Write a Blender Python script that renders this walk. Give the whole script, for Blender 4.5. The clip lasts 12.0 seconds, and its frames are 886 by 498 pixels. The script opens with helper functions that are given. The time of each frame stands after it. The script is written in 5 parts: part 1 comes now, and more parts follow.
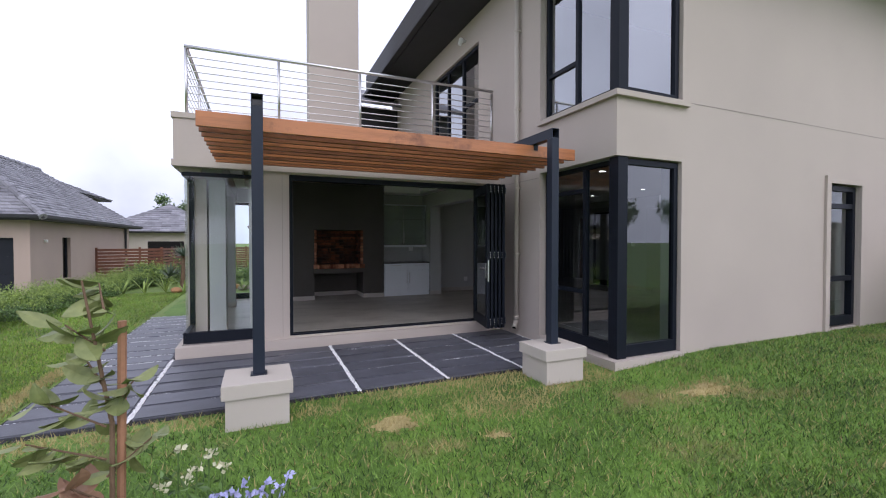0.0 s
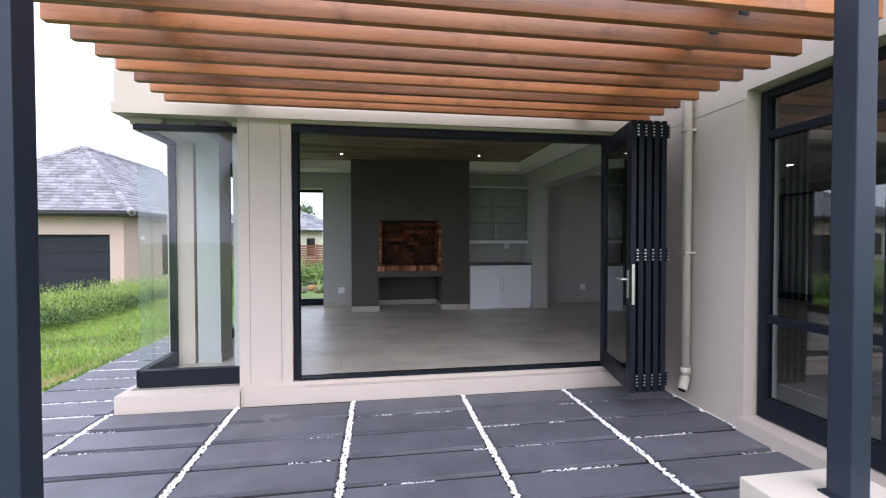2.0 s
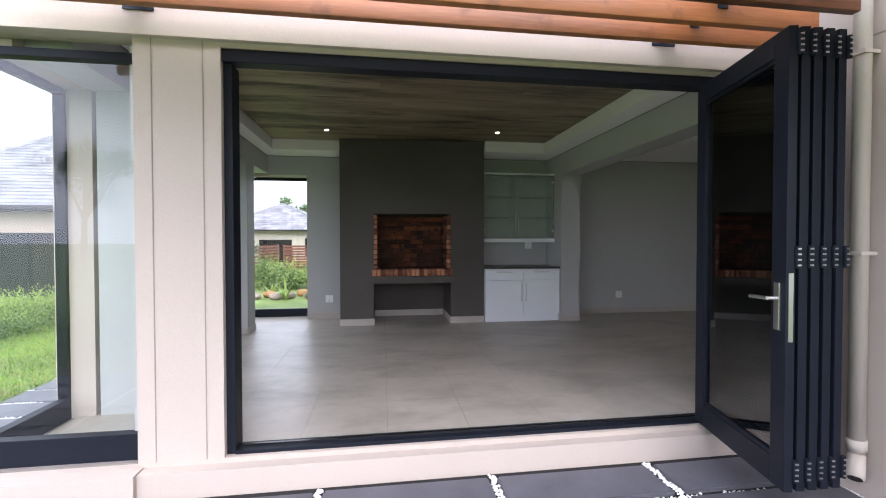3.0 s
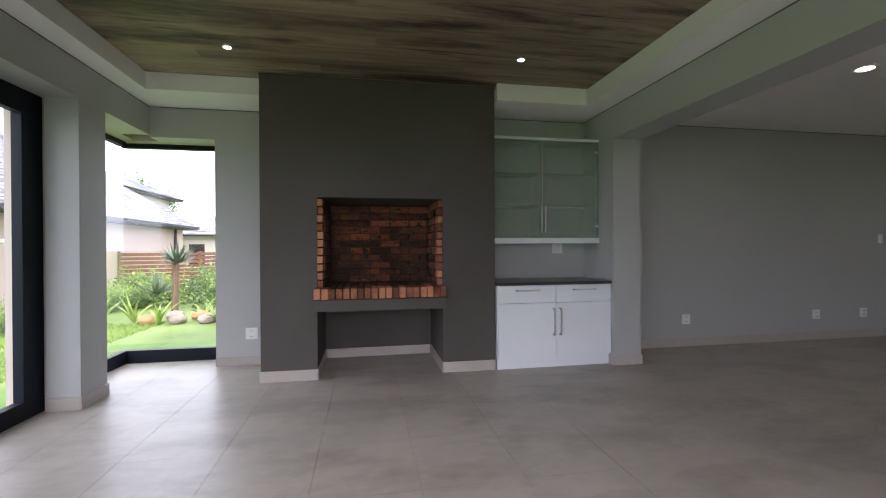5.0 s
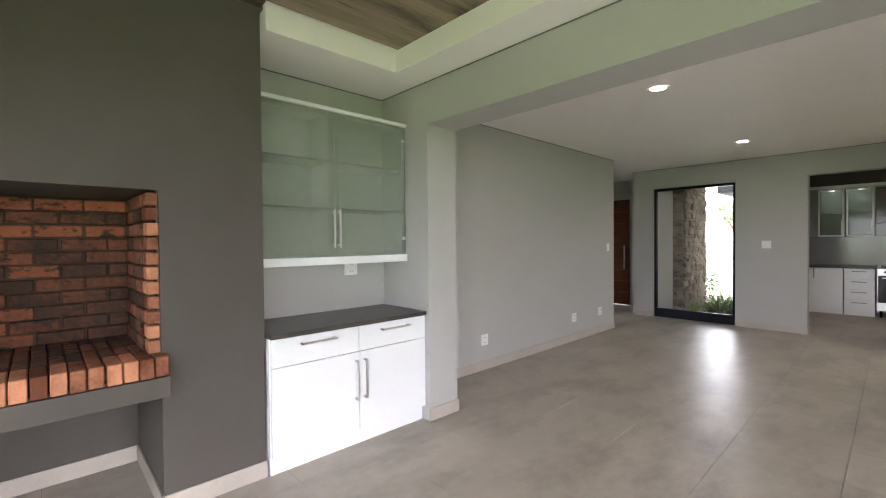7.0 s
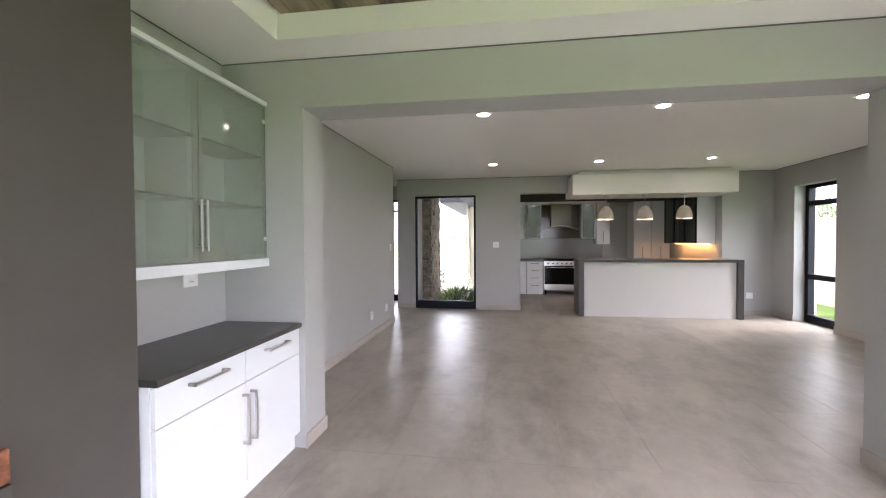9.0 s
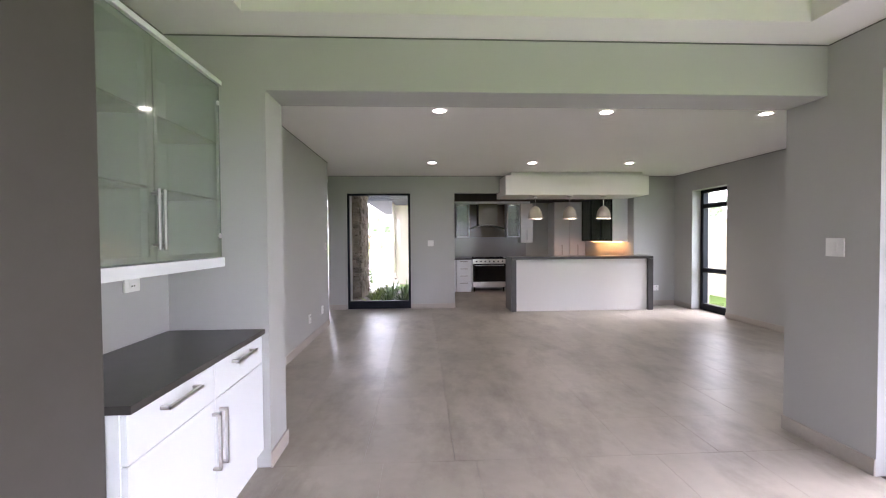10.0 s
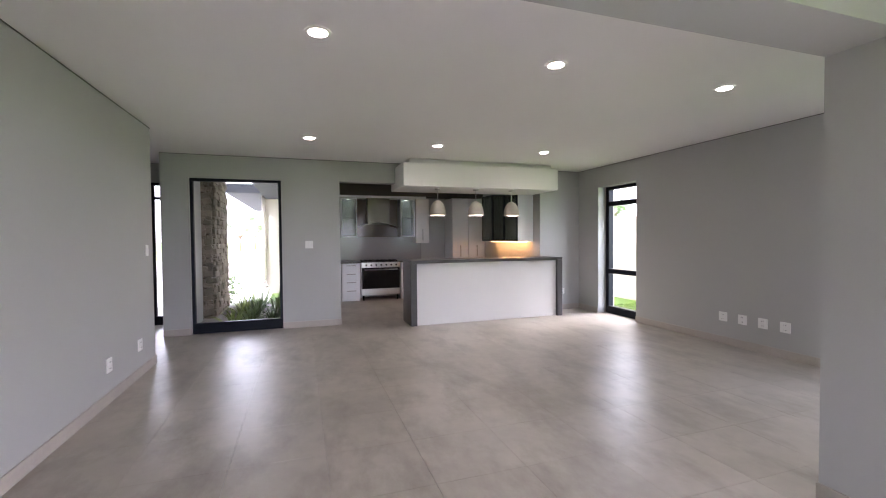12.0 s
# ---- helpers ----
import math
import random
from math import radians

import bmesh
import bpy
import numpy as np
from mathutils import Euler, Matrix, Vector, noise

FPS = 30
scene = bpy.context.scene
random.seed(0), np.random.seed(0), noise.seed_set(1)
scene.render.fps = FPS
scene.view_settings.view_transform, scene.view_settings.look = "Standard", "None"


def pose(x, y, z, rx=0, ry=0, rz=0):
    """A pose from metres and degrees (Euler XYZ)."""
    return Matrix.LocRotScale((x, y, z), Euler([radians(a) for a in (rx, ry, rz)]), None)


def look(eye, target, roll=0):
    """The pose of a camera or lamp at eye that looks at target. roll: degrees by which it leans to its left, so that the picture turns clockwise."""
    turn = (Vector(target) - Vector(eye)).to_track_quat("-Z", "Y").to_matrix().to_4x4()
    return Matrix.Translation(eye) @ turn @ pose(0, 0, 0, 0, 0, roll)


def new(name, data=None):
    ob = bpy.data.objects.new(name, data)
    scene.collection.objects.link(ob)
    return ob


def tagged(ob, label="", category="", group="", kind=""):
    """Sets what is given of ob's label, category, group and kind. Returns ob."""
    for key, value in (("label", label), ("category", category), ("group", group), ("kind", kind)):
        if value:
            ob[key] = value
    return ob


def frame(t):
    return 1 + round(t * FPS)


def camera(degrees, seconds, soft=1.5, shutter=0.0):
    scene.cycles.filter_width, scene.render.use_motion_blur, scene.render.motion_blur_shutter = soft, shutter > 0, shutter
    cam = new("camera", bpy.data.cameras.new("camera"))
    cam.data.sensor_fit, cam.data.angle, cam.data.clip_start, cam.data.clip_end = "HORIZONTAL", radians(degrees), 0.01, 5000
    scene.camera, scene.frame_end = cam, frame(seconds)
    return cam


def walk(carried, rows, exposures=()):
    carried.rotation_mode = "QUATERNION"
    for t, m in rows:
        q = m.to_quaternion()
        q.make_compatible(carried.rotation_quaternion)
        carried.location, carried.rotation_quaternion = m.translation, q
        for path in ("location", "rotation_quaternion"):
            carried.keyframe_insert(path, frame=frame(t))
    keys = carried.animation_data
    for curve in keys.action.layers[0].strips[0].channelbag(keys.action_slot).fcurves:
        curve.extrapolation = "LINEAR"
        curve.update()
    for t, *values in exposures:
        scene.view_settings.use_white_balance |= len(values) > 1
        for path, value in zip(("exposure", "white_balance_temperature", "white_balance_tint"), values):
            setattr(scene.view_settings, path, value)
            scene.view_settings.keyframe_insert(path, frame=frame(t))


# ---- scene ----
cam = camera(92.1, 12.0, soft=1.1)
PATH = [
    (0, (0.392, 0.41, 1.422), (1.181, 2.248, 1.385), 0.0),
    (0.5, (0.884, 0.838, 1.437), (1.436, 2.76, 1.387), -0.1),
    (1, (1.192, 1.493, 1.39), (1.605, 3.449, 1.341), 0.0),
    (1.5, (1.439, 2.216, 1.317), (1.771, 4.187, 1.272), -0.1),
    (2, (1.598, 3.022, 1.324), (1.896, 4.999, 1.284), -0.1),
    (2.5, (1.663, 3.784, 1.311), (1.948, 5.763, 1.269), 0.0),
    (4.5, (1.956, 6.409, 1.2), (2.24, 8.388, 1.195), -0.3),
    (5, (2.047, 6.962, 1.227), (2.403, 8.93, 1.219), -0.3),
    (5.5, (2.216, 7.424, 1.282), (2.762, 9.347, 1.269), -0.5),
    (6, (2.258, 7.8, 1.379), (3.049, 9.637, 1.358), -0.4),
    (6.5, (2.37, 8.157, 1.412), (3.453, 9.837, 1.376), -0.5),
    (7, (2.339, 8.461, 1.421), (3.712, 9.915, 1.386), -0.5),
    (9, (1.806, 9.597, 1.437), (3.783, 9.898, 1.394), -0.3),
    (9.5, (1.741, 9.819, 1.415), (3.737, 9.923, 1.374), -0.4),
    (10, (1.868, 10.03, 1.422), (3.865, 9.929, 1.374), -0.4),
    (10.5, (2.131, 10.103, 1.42), (4.108, 9.804, 1.368), -0.5),
    (11, (2.494, 10.097, 1.426), (4.445, 9.657, 1.372), -0.5),
    (11.5, (2.887, 10.104, 1.417), (4.796, 9.511, 1.363), -0.4),
    (12, (3.371, 9.958, 1.42), (5.269, 9.329, 1.368), -0.5),
]
EXPOSURES = [(0, -0.1, 6050, 20), (0.7, 0.22, 6080, 19), (1.5, 0.7, 6080, 18), (2.5, 1.2, 6170, 19), (4.5, 1.78, 6250, 22), (5, 1.86, 6330, 22), (5.5, 2.03, 6500, 22), (6.5, 3.08, 6800, 20), (7, 3.33, 6800, 20), (9, 3.4, 6520, 25), (10.5, 3.43, 6330, 28), (12, 3.48, 6280, 27)]
walk(cam, [(t, look(eye, target, roll)) for t, eye, target, roll in PATH], EXPOSURES)

# ---- daylight: a bright overcast sky and a soft veiled sun ----
world = bpy.data.worlds.new("overcast")
scene.world = world
world.use_nodes = True
wn, wl = world.node_tree.nodes, world.node_tree.links
wn.clear()
sky = wn.new("ShaderNodeTexSky")
sky.sky_type, sky.sun_disc = "NISHITA", False
sky.sun_elevation, sky.sun_rotation, sky.dust_density = radians(42), radians(174), 4.0
grey = wn.new("ShaderNodeHueSaturation")
grey.inputs["Saturation"].default_value = 0.22
grey.inputs["Value"].default_value = 1.0
cloud = wn.new("ShaderNodeMix")
cloud.data_type = "RGBA"
cloud.inputs["Factor"].default_value = 0.75
cloud.inputs["B"].default_value = (10.1, 10.7, 11.9, 1)
puff = wn.new("ShaderNodeTexNoise")
puff.inputs["Scale"].default_value = 2.2
puff.inputs["Detail"].default_value = 6
shade = wn.new("ShaderNodeMapRange")
shade.inputs["From Min"].default_value, shade.inputs["From Max"].default_value = 0.35, 0.65
shade.inputs["To Min"].default_value, shade.inputs["To Max"].default_value = 0.86, 1.45
veil = wn.new("ShaderNodeVectorMath")
veil.operation = "SCALE"
wc = wn.new("ShaderNodeTexCoord")
wl.new(wc.outputs["Generated"], puff.inputs["Vector"])
wl.new(puff.outputs["Fac"], shade.inputs["Value"])
wl.new(shade.outputs["Result"], veil.inputs["Scale"])
bg = wn.new("ShaderNodeBackground")
bg.inputs["Strength"].default_value = 0.12
wo = wn.new("ShaderNodeOutputWorld")
wl.new(sky.outputs["Color"], grey.inputs["Color"])
wl.new(grey.outputs["Color"], cloud.inputs["A"])
wl.new(cloud.outputs["Result"], veil.inputs[0])
wl.new(veil.outputs["Vector"], bg.inputs["Color"])
wl.new(bg.outputs["Background"], wo.inputs["Surface"])

sun_data = bpy.data.lights.new("sun", "SUN")
sun_data.energy, sun_data.angle, sun_data.color = 0.85, radians(50), (1.0, 0.96, 0.9)
sun = new("sun", sun_data)
sun.matrix_world = look((0, 0, 20), (-0.8, 7.5, 13.2), 0)


# ---- materials ----
def mat(name, color, rough=0.6, vary=0.12, scale=3.0, fine=60.0, bump=0.1, metal=0.0, tint=None, stretch=(1, 1, 1), spec=0.5, island=0.0, obj=0.0, coat=0.0, dist=0.004):
    """A surface with blotches at one scale and grain at another, and fine relief."""
    m = bpy.data.materials.new(name)
    m.use_nodes = True
    n, l = m.node_tree.nodes, m.node_tree.links
    p = n["Principled BSDF"]
    p.inputs["Roughness"].default_value = rough
    p.inputs["Metallic"].default_value = metal
    p.inputs["Specular IOR Level"].default_value = spec
    p.inputs["Coat Weight"].default_value = coat
    tc = n.new("ShaderNodeTexCoord")
    mp = n.new("ShaderNodeMapping")
    mp.inputs["Scale"].default_value = stretch
    geo = n.new("ShaderNodeNewGeometry")
    l.new(geo.outputs["Position"], mp.inputs["Vector"])
    big = n.new("ShaderNodeTexNoise")
    big.inputs["Scale"].default_value = scale
    big.inputs["Detail"].default_value = 5
    l.new(mp.outputs["Vector"], big.inputs["Vector"])
    small = n.new("ShaderNodeTexNoise")
    small.inputs["Scale"].default_value = fine
    small.inputs["Detail"].default_value = 3
    l.new(mp.outputs["Vector"], small.inputs["Vector"])
    add = n.new("ShaderNodeMath")
    add.operation = "MULTIPLY_ADD"
    l.new(small.outputs["Fac"], add.inputs[0])
    add.inputs[1].default_value = 0.45
    l.new(big.outputs["Fac"], add.inputs[2])
    fac = add.outputs[0]
    for amount, socket in ((island, None), (obj, "Random")):
        if amount:
            if socket:
                src = n.new("ShaderNodeObjectInfo").outputs["Random"]
            else:
                src = geo.outputs["Random Per Island"]
            a2 = n.new("ShaderNodeMath")
            a2.operation = "MULTIPLY_ADD"
            l.new(src, a2.inputs[0])
            a2.inputs[1].default_value = amount
            l.new(fac, a2.inputs[2])
            a3 = n.new("ShaderNodeMath")
            a3.operation = "SUBTRACT"
            l.new(a2.outputs[0], a3.inputs[0])
            a3.inputs[1].default_value = amount / 2
            fac = a3.outputs[0]
    ramp = n.new("ShaderNodeMapRange")
    ramp.inputs["From Min"].default_value = 0.35
    ramp.inputs["From Max"].default_value = 1.1
    l.new(fac, ramp.inputs["Value"])
    mix = n.new("ShaderNodeMix")
    mix.data_type = "RGBA"
    c2 = tint or color
    mix.inputs["A"].default_value = (*[max(0.0, c * (1 - vary)) for c in color], 1)
    mix.inputs["B"].default_value = (*[min(1.0, c * (1 + vary)) for c in c2], 1)
    l.new(ramp.outputs["Result"], mix.inputs["Factor"])
    l.new(mix.outputs["Result"], p.inputs["Base Color"])
    if bump:
        b = n.new("ShaderNodeBump")
        b.inputs["Strength"].default_value = bump
        b.inputs["Distance"].default_value = dist
        l.new(small.outputs["Fac"], b.inputs["Height"])
        l.new(b.outputs["Normal"], p.inputs["Normal"])
    return m


def glass(name, color=(0.90, 0.95, 0.94), rough=0.0, base=0.07):
    """A thin pane: clear straight through, glossier towards grazing angles."""
    m = bpy.data.materials.new(name)
    m.use_nodes = True
    n, l = m.node_tree.nodes, m.node_tree.links
    n.clear()
    out = n.new("ShaderNodeOutputMaterial")
    clear = n.new("ShaderNodeBsdfTransparent")
    clear.inputs["Color"].default_value = (*color, 1)
    gloss = n.new("ShaderNodeBsdfGlossy")
    gloss.inputs["Roughness"].default_value = rough
    gloss.inputs["Color"].default_value = (0.95, 0.97, 1.0, 1)
    lw = n.new("ShaderNodeLayerWeight")
    lw.inputs["Blend"].default_value = 0.5
    power = n.new("ShaderNodeMath")
    power.operation = "POWER"
    power.inputs[1].default_value = 4.0
    scale = n.new("ShaderNodeMath")
    scale.operation = "MULTIPLY_ADD"
    scale.inputs[1].default_value = 1 - base
    scale.inputs[2].default_value = base
    mix = n.new("ShaderNodeMixShader")
    l.new(lw.outputs["Facing"], power.inputs[0])
    l.new(power.outputs[0], scale.inputs[0])
    l.new(scale.outputs[0], mix.inputs["Fac"])
    l.new(clear.outputs["BSDF"], mix.inputs[1])
    l.new(gloss.outputs["BSDF"], mix.inputs[2])
    l.new(mix.outputs["Shader"], out.inputs["Surface"])
    return m


def frosted(name, color, veil):
    """Etched glass: a pale diffuse veil over clear glass, with a polished face."""
    m = bpy.data.materials.new(name)
    m.use_nodes = True
    n, l = m.node_tree.nodes, m.node_tree.links
    p = n["Principled BSDF"]
    p.inputs["Base Color"].default_value = (*color, 1)
    p.inputs["Roughness"].default_value = 0.06
    p.inputs["Specular IOR Level"].default_value = 0.45
    clear = n.new("ShaderNodeBsdfTransparent")
    clear.inputs["Color"].default_value = (0.80, 0.86, 0.80, 1)
    mix = n.new("ShaderNodeMixShader")
    mix.inputs["Fac"].default_value = veil
    l.new(clear.outputs["BSDF"], mix.inputs[1])
    l.new(p.outputs["BSDF"], mix.inputs[2])
    l.new(mix.outputs["Shader"], n["Material Output"].inputs["Surface"])
    return m


def glow(name, color, strength):
    m = bpy.data.materials.new(name)
    m.use_nodes = True
    p = m.node_tree.nodes["Principled BSDF"]
    p.inputs["Base Color"].default_value = (*color, 1)
    p.inputs["Emission Color"].default_value = (*color, 1)
    p.inputs["Emission Strength"].default_value = strength
    return m


PLASTER = mat("beige plaster", (0.475, 0.415, 0.362), 0.85, 0.09, 0.6, 90, 0.25, spec=0.2)
PLASTER_LIGHT = mat("pale plaster", (0.50, 0.452, 0.392), 0.85, 0.06, 1.2, 90, 0.2, spec=0.2)
GREY_WALL = mat("grey wall paint", (0.425, 0.428, 0.42), 0.55, 0.03, 1.0, 120, 0.06, spec=0.35)
CHARCOAL_WALL = mat("charcoal wall paint", (0.096, 0.088, 0.080), 0.75, 0.05, 1.0, 120, 0.06, spec=0.15)
WHITE_PAINT = mat("white ceiling paint", (0.85, 0.84, 0.82), 0.6, 0.02, 1.0, 120, 0.03, spec=0.3)
LAQUER = mat("white lacquer", (0.78, 0.81, 0.84), 0.25, 0.01, 1.0, 50, 0.0)
GLOSS = mat("glossy white lacquer", (0.72, 0.70, 0.68), 0.08, 0.01, 1.0, 50, 0.0)
STONE_TOP = mat("dark quartz", (0.055, 0.052, 0.05), 0.3, 0.25, 8, 300, 0.0)
ALU = mat("anthracite aluminium", (0.010, 0.0125, 0.019), 0.42, 0.1, 4, 200, 0.03, spec=0.14)
POST = mat("dark blue-grey steel", (0.018, 0.024, 0.038), 0.42, 0.1, 3, 150, 0.04, spec=0.25)
STEEL = mat("brushed steel", (0.62, 0.61, 0.6), 0.28, 0.06, 6, 200, 0.02, metal=1.0)
HANDLE_STEEL = mat("dark satin steel", (0.30, 0.29, 0.28), 0.35, 0.06, 6, 200, 0.02, metal=1.0)
TIMBER = mat("oiled timber", (0.15, 0.055, 0.024), 0.42, 0.3, 2.2, 26, 0.2, tint=(0.375, 0.14, 0.05), stretch=(0.3, 5, 5), obj=0.55, coat=0.1)
WOOD_CEIL = mat("dark stained boards", (0.12, 0.088, 0.056), 0.55, 0.4, 1.1, 9, 0.2, tint=(0.32, 0.255, 0.17), stretch=(0.3, 4, 1), island=0.22)
TILE = mat("grey porcelain tile", (0.365, 0.33, 0.28), 0.36, 0.14, 1.3, 9, 0.01, obj=0.1, tint=(0.405, 0.37, 0.318), spec=0.42)
GROUT = mat("grey grout", (0.20, 0.18, 0.16), 0.8, 0.1)
SKIRT = mat("skirting tile", (0.42, 0.38, 0.34), 0.4, 0.12, 3, 40, 0.02)
PAVER = mat("charcoal concrete paver", (0.094, 0.096, 0.114), 0.46, 0.3, 4, 70, 0.3, obj=0.3)
GRAVEL_WHITE = mat("white pebble joint", (0.75, 0.75, 0.75), 0.8, 0.2, 30, 120, 0.6)
SOIL = mat("joint soil", (0.014, 0.013, 0.013), 0.9, 0.4, 20, 100, 0.5)
GRASS = mat("lawn", (0.045, 0.115, 0.012), 0.8, 0.45, 0.8, 25, 0.6, tint=(0.125, 0.225, 0.028), dist=0.03)
SOOT_BRICK = mat("sooty brick", (0.085, 0.038, 0.024), 0.9, 0.5, 5, 40, 0.5, tint=(0.215, 0.07, 0.034), obj=0.8, dist=0.006)


def add_blotches(m, color, scale, low, high, stretch=(1, 1, 1), turn=0.0):
    """Irregular patches of a second colour over a material."""
    n, l = m.node_tree.nodes, m.node_tree.links
    p = n["Principled BSDF"]
    old = p.inputs["Base Color"].links[0].from_socket
    geo = n.new("ShaderNodeNewGeometry")
    t = n.new("ShaderNodeTexNoise")
    t.inputs["Scale"].default_value = scale
    t.inputs["Detail"].default_value = 6
    t.inputs["Roughness"].default_value = 0.65
    mp = n.new("ShaderNodeMapping")
    mp.inputs["Scale"].default_value = stretch
    mp.inputs["Rotation"].default_value = (0, 0, turn)
    l.new(geo.outputs["Position"], mp.inputs["Vector"])
    l.new(mp.outputs["Vector"], t.inputs["Vector"])
    mr = n.new("ShaderNodeMapRange")
    mr.inputs["From Min"].default_value, mr.inputs["From Max"].default_value = low, high
    l.new(t.outputs["Fac"], mr.inputs["Value"])
    mx = n.new("ShaderNodeMix")
    mx.data_type = "RGBA"
    mx.inputs["B"].default_value = (*color, 1)
    l.new(mr.outputs["Result"], mx.inputs["Factor"])
    l.new(old, mx.inputs["A"])
    l.new(mx.outputs["Result"], p.inputs["Base Color"])


add_blotches(GRASS, (0.25, 0.19, 0.085), 0.9, 0.56, 0.7)
add_blotches(TILE, (0.262, 0.233, 0.194), 1.7, 0.47, 0.70, (0.7, 1.3, 1), 0.3)
add_blotches(SOOT_BRICK, (0.02, 0.014, 0.011), 13, 0.53, 0.62, (1, 1, 1.6))
add_blotches(SOOT_BRICK, (0.045, 0.026, 0.019), 1.6, 0.45, 0.68)
add_blotches(TIMBER, (0.085, 0.026, 0.012), 3.2, 0.56, 0.78)
add_blotches(CHARCOAL_WALL, (0.080, 0.072, 0.064), 0.6, 0.40, 0.66)
add_blotches(PAVER, (0.22, 0.21, 0.21), 1.7, 0.63, 0.8)
add_blotches(WOOD_CEIL, (0.055, 0.038, 0.025), 1.3, 0.50, 0.62, (0.45, 2.6, 1))
add_blotches(WOOD_CEIL, (0.03, 0.02, 0.014), 2.2, 0.60, 0.68, (0.3, 5.0, 1))
# brighter copy of the lawn: sunlight put into its colour
GRASS_SUNLIT = mat("sunlit lawn", (0.078, 0.138, 0.026), 0.8, 0.4, 0.8, 25, 0.6, tint=(0.175, 0.25, 0.05), dist=0.03)
STRAW = mat("dry straw-coloured turf", (0.40, 0.325, 0.14), 0.9, 0.4, 3, 40, 0.6, dist=0.02)
BRICK = mat("fired clay brick", (0.22, 0.075, 0.042), 0.85, 0.4, 9, 60, 0.5, tint=(0.38, 0.17, 0.098), obj=0.9, dist=0.006, spec=0.25)
MORTAR = mat("sooty mortar", (0.075, 0.05, 0.038), 0.95, 0.3, 10, 80, 0.5)
SLATE = mat("grey slate roof tile", (0.17, 0.166, 0.185), 0.6, 0.35, 2, 30, 0.3, tint=(0.235, 0.23, 0.25), island=0.45)
DARK_ROOF = mat("dark fascia", (0.018, 0.018, 0.02), 0.6, 0.2)
DOOR_WOOD = mat("red-brown door wood", (0.14, 0.045, 0.018), 0.4, 0.4, 2, 30, 0.1, stretch=(1, 1, 6))
FENCE = mat("dark red-brown fence timber", (0.10, 0.032, 0.019), 0.6, 0.35, 2, 30, 0.15, stretch=(0.3, 1, 5), tint=(0.165, 0.058, 0.03))
STONE = mat("rough stone", (0.20, 0.165, 0.13), 0.9, 0.45, 4, 40, 0.6, obj=0.5, island=0.5, dist=0.01)
LEAF = mat("leaf green", (0.036, 0.078, 0.02), 0.5, 0.5, 6, 30, 0.1, tint=(0.10, 0.17, 0.045), island=0.7)
LEAF_MID = mat("fresh leaf green", (0.06, 0.125, 0.025), 0.5, 0.45, 6, 30, 0.1, tint=(0.14, 0.23, 0.05), island=0.7)
LEAF_BRIGHT = mat("bright leaf green", (0.12, 0.22, 0.035), 0.5, 0.4, 6, 30, 0.1, tint=(0.26, 0.34, 0.08), island=0.7)
BARK = mat("bark", (0.16, 0.10, 0.06), 0.9, 0.4, 8, 60, 0.5)
GARAGE_DOOR = mat("charcoal garage door", (0.022, 0.024, 0.032), 0.6, 0.1, spec=0.15)
PLASTIC = mat("white plastic", (0.8, 0.8, 0.79), 0.35, 0.01, bump=0.0)
BLACK = mat("black enamel", (0.012, 0.012, 0.013), 0.15, 0.1, bump=0.0)
GLASS = glass("clear glass", (0.94, 0.98, 0.965), 0.0, 0.06)
TINTED = glass("grey tinted reflective glass", (0.42, 0.46, 0.47), 0.0, 0.13)
SOLAR = glass("blue-grey reflective glass", (0.6, 0.66, 0.7), 0.0, 0.3)
FROST = frosted("frosted cabinet glass", (0.41, 0.445, 0.40), 0.38)
SMOKED = frosted("smoky green cabinet glass", (0.09, 0.12, 0.10), 0.6)
GLASS_EDGE = mat("green glass edge", (0.06, 0.08, 0.06), 0.3, 0.05, bump=0.0)
LAMP_ON = glow("lit downlight", (1.0, 0.93, 0.82), 13)
WARM_ON = glow("warm strip light", (1.0, 0.50, 0.17), 4.0)
DIM_ON = glow("dim cabinet light", (0.95, 1.0, 0.95), 1.2)


# ---- mesh helpers ----
def bx(bm, x0, y0, z0, x1, y1, z1, bev=0.0):
    r = bmesh.ops.create_cube(bm, size=1.0)
    v = r["verts"]
    bmesh.ops.scale(bm, vec=(x1 - x0, y1 - y0, z1 - z0), verts=v)
    bmesh.ops.translate(bm, vec=((x0 + x1) / 2, (y0 + y1) / 2, (z0 + z1) / 2), verts=v)
    if bev:
        e = {e for q in v for e in q.link_edges}
        bmesh.ops.bevel(bm, geom=list(e), offset=bev, segments=2, affect="EDGES", profile=0.6)
    return bm


def box(*a, bev=0.0):
    return bx(bmesh.new(), *a, bev=bev)


def cyl(bm, p, q, r, seg=16, r2=None):
    p, q = Vector(p), Vector(q)
    d = q - p
    g = bmesh.ops.create_cone(bm, cap_ends=True, segments=seg, radius1=r, radius2=r if r2 is None else r2, depth=d.length)
    m = Matrix.Translation((p + q) / 2) @ d.to_track_quat("Z", "Y").to_matrix().to_4x4()
    bmesh.ops.transform(bm, matrix=m, verts=g["verts"])
    return bm


def part(name, bm, material, parent=None, label="", smooth=False):
    me = bpy.data.meshes.new(name)
    bm.to_mesh(me)
    bm.free()
    me.materials.append(material)
    if smooth:
        for f in me.polygons:
            f.use_smooth = True
    ob = new(name, me)
    if parent:
        ob.parent = parent
        ob.matrix_parent_inverse = parent.matrix_world.inverted() if parent.parent is None and parent.type == "EMPTY" else Matrix()
    if label:
        tagged(ob, label)
    return ob


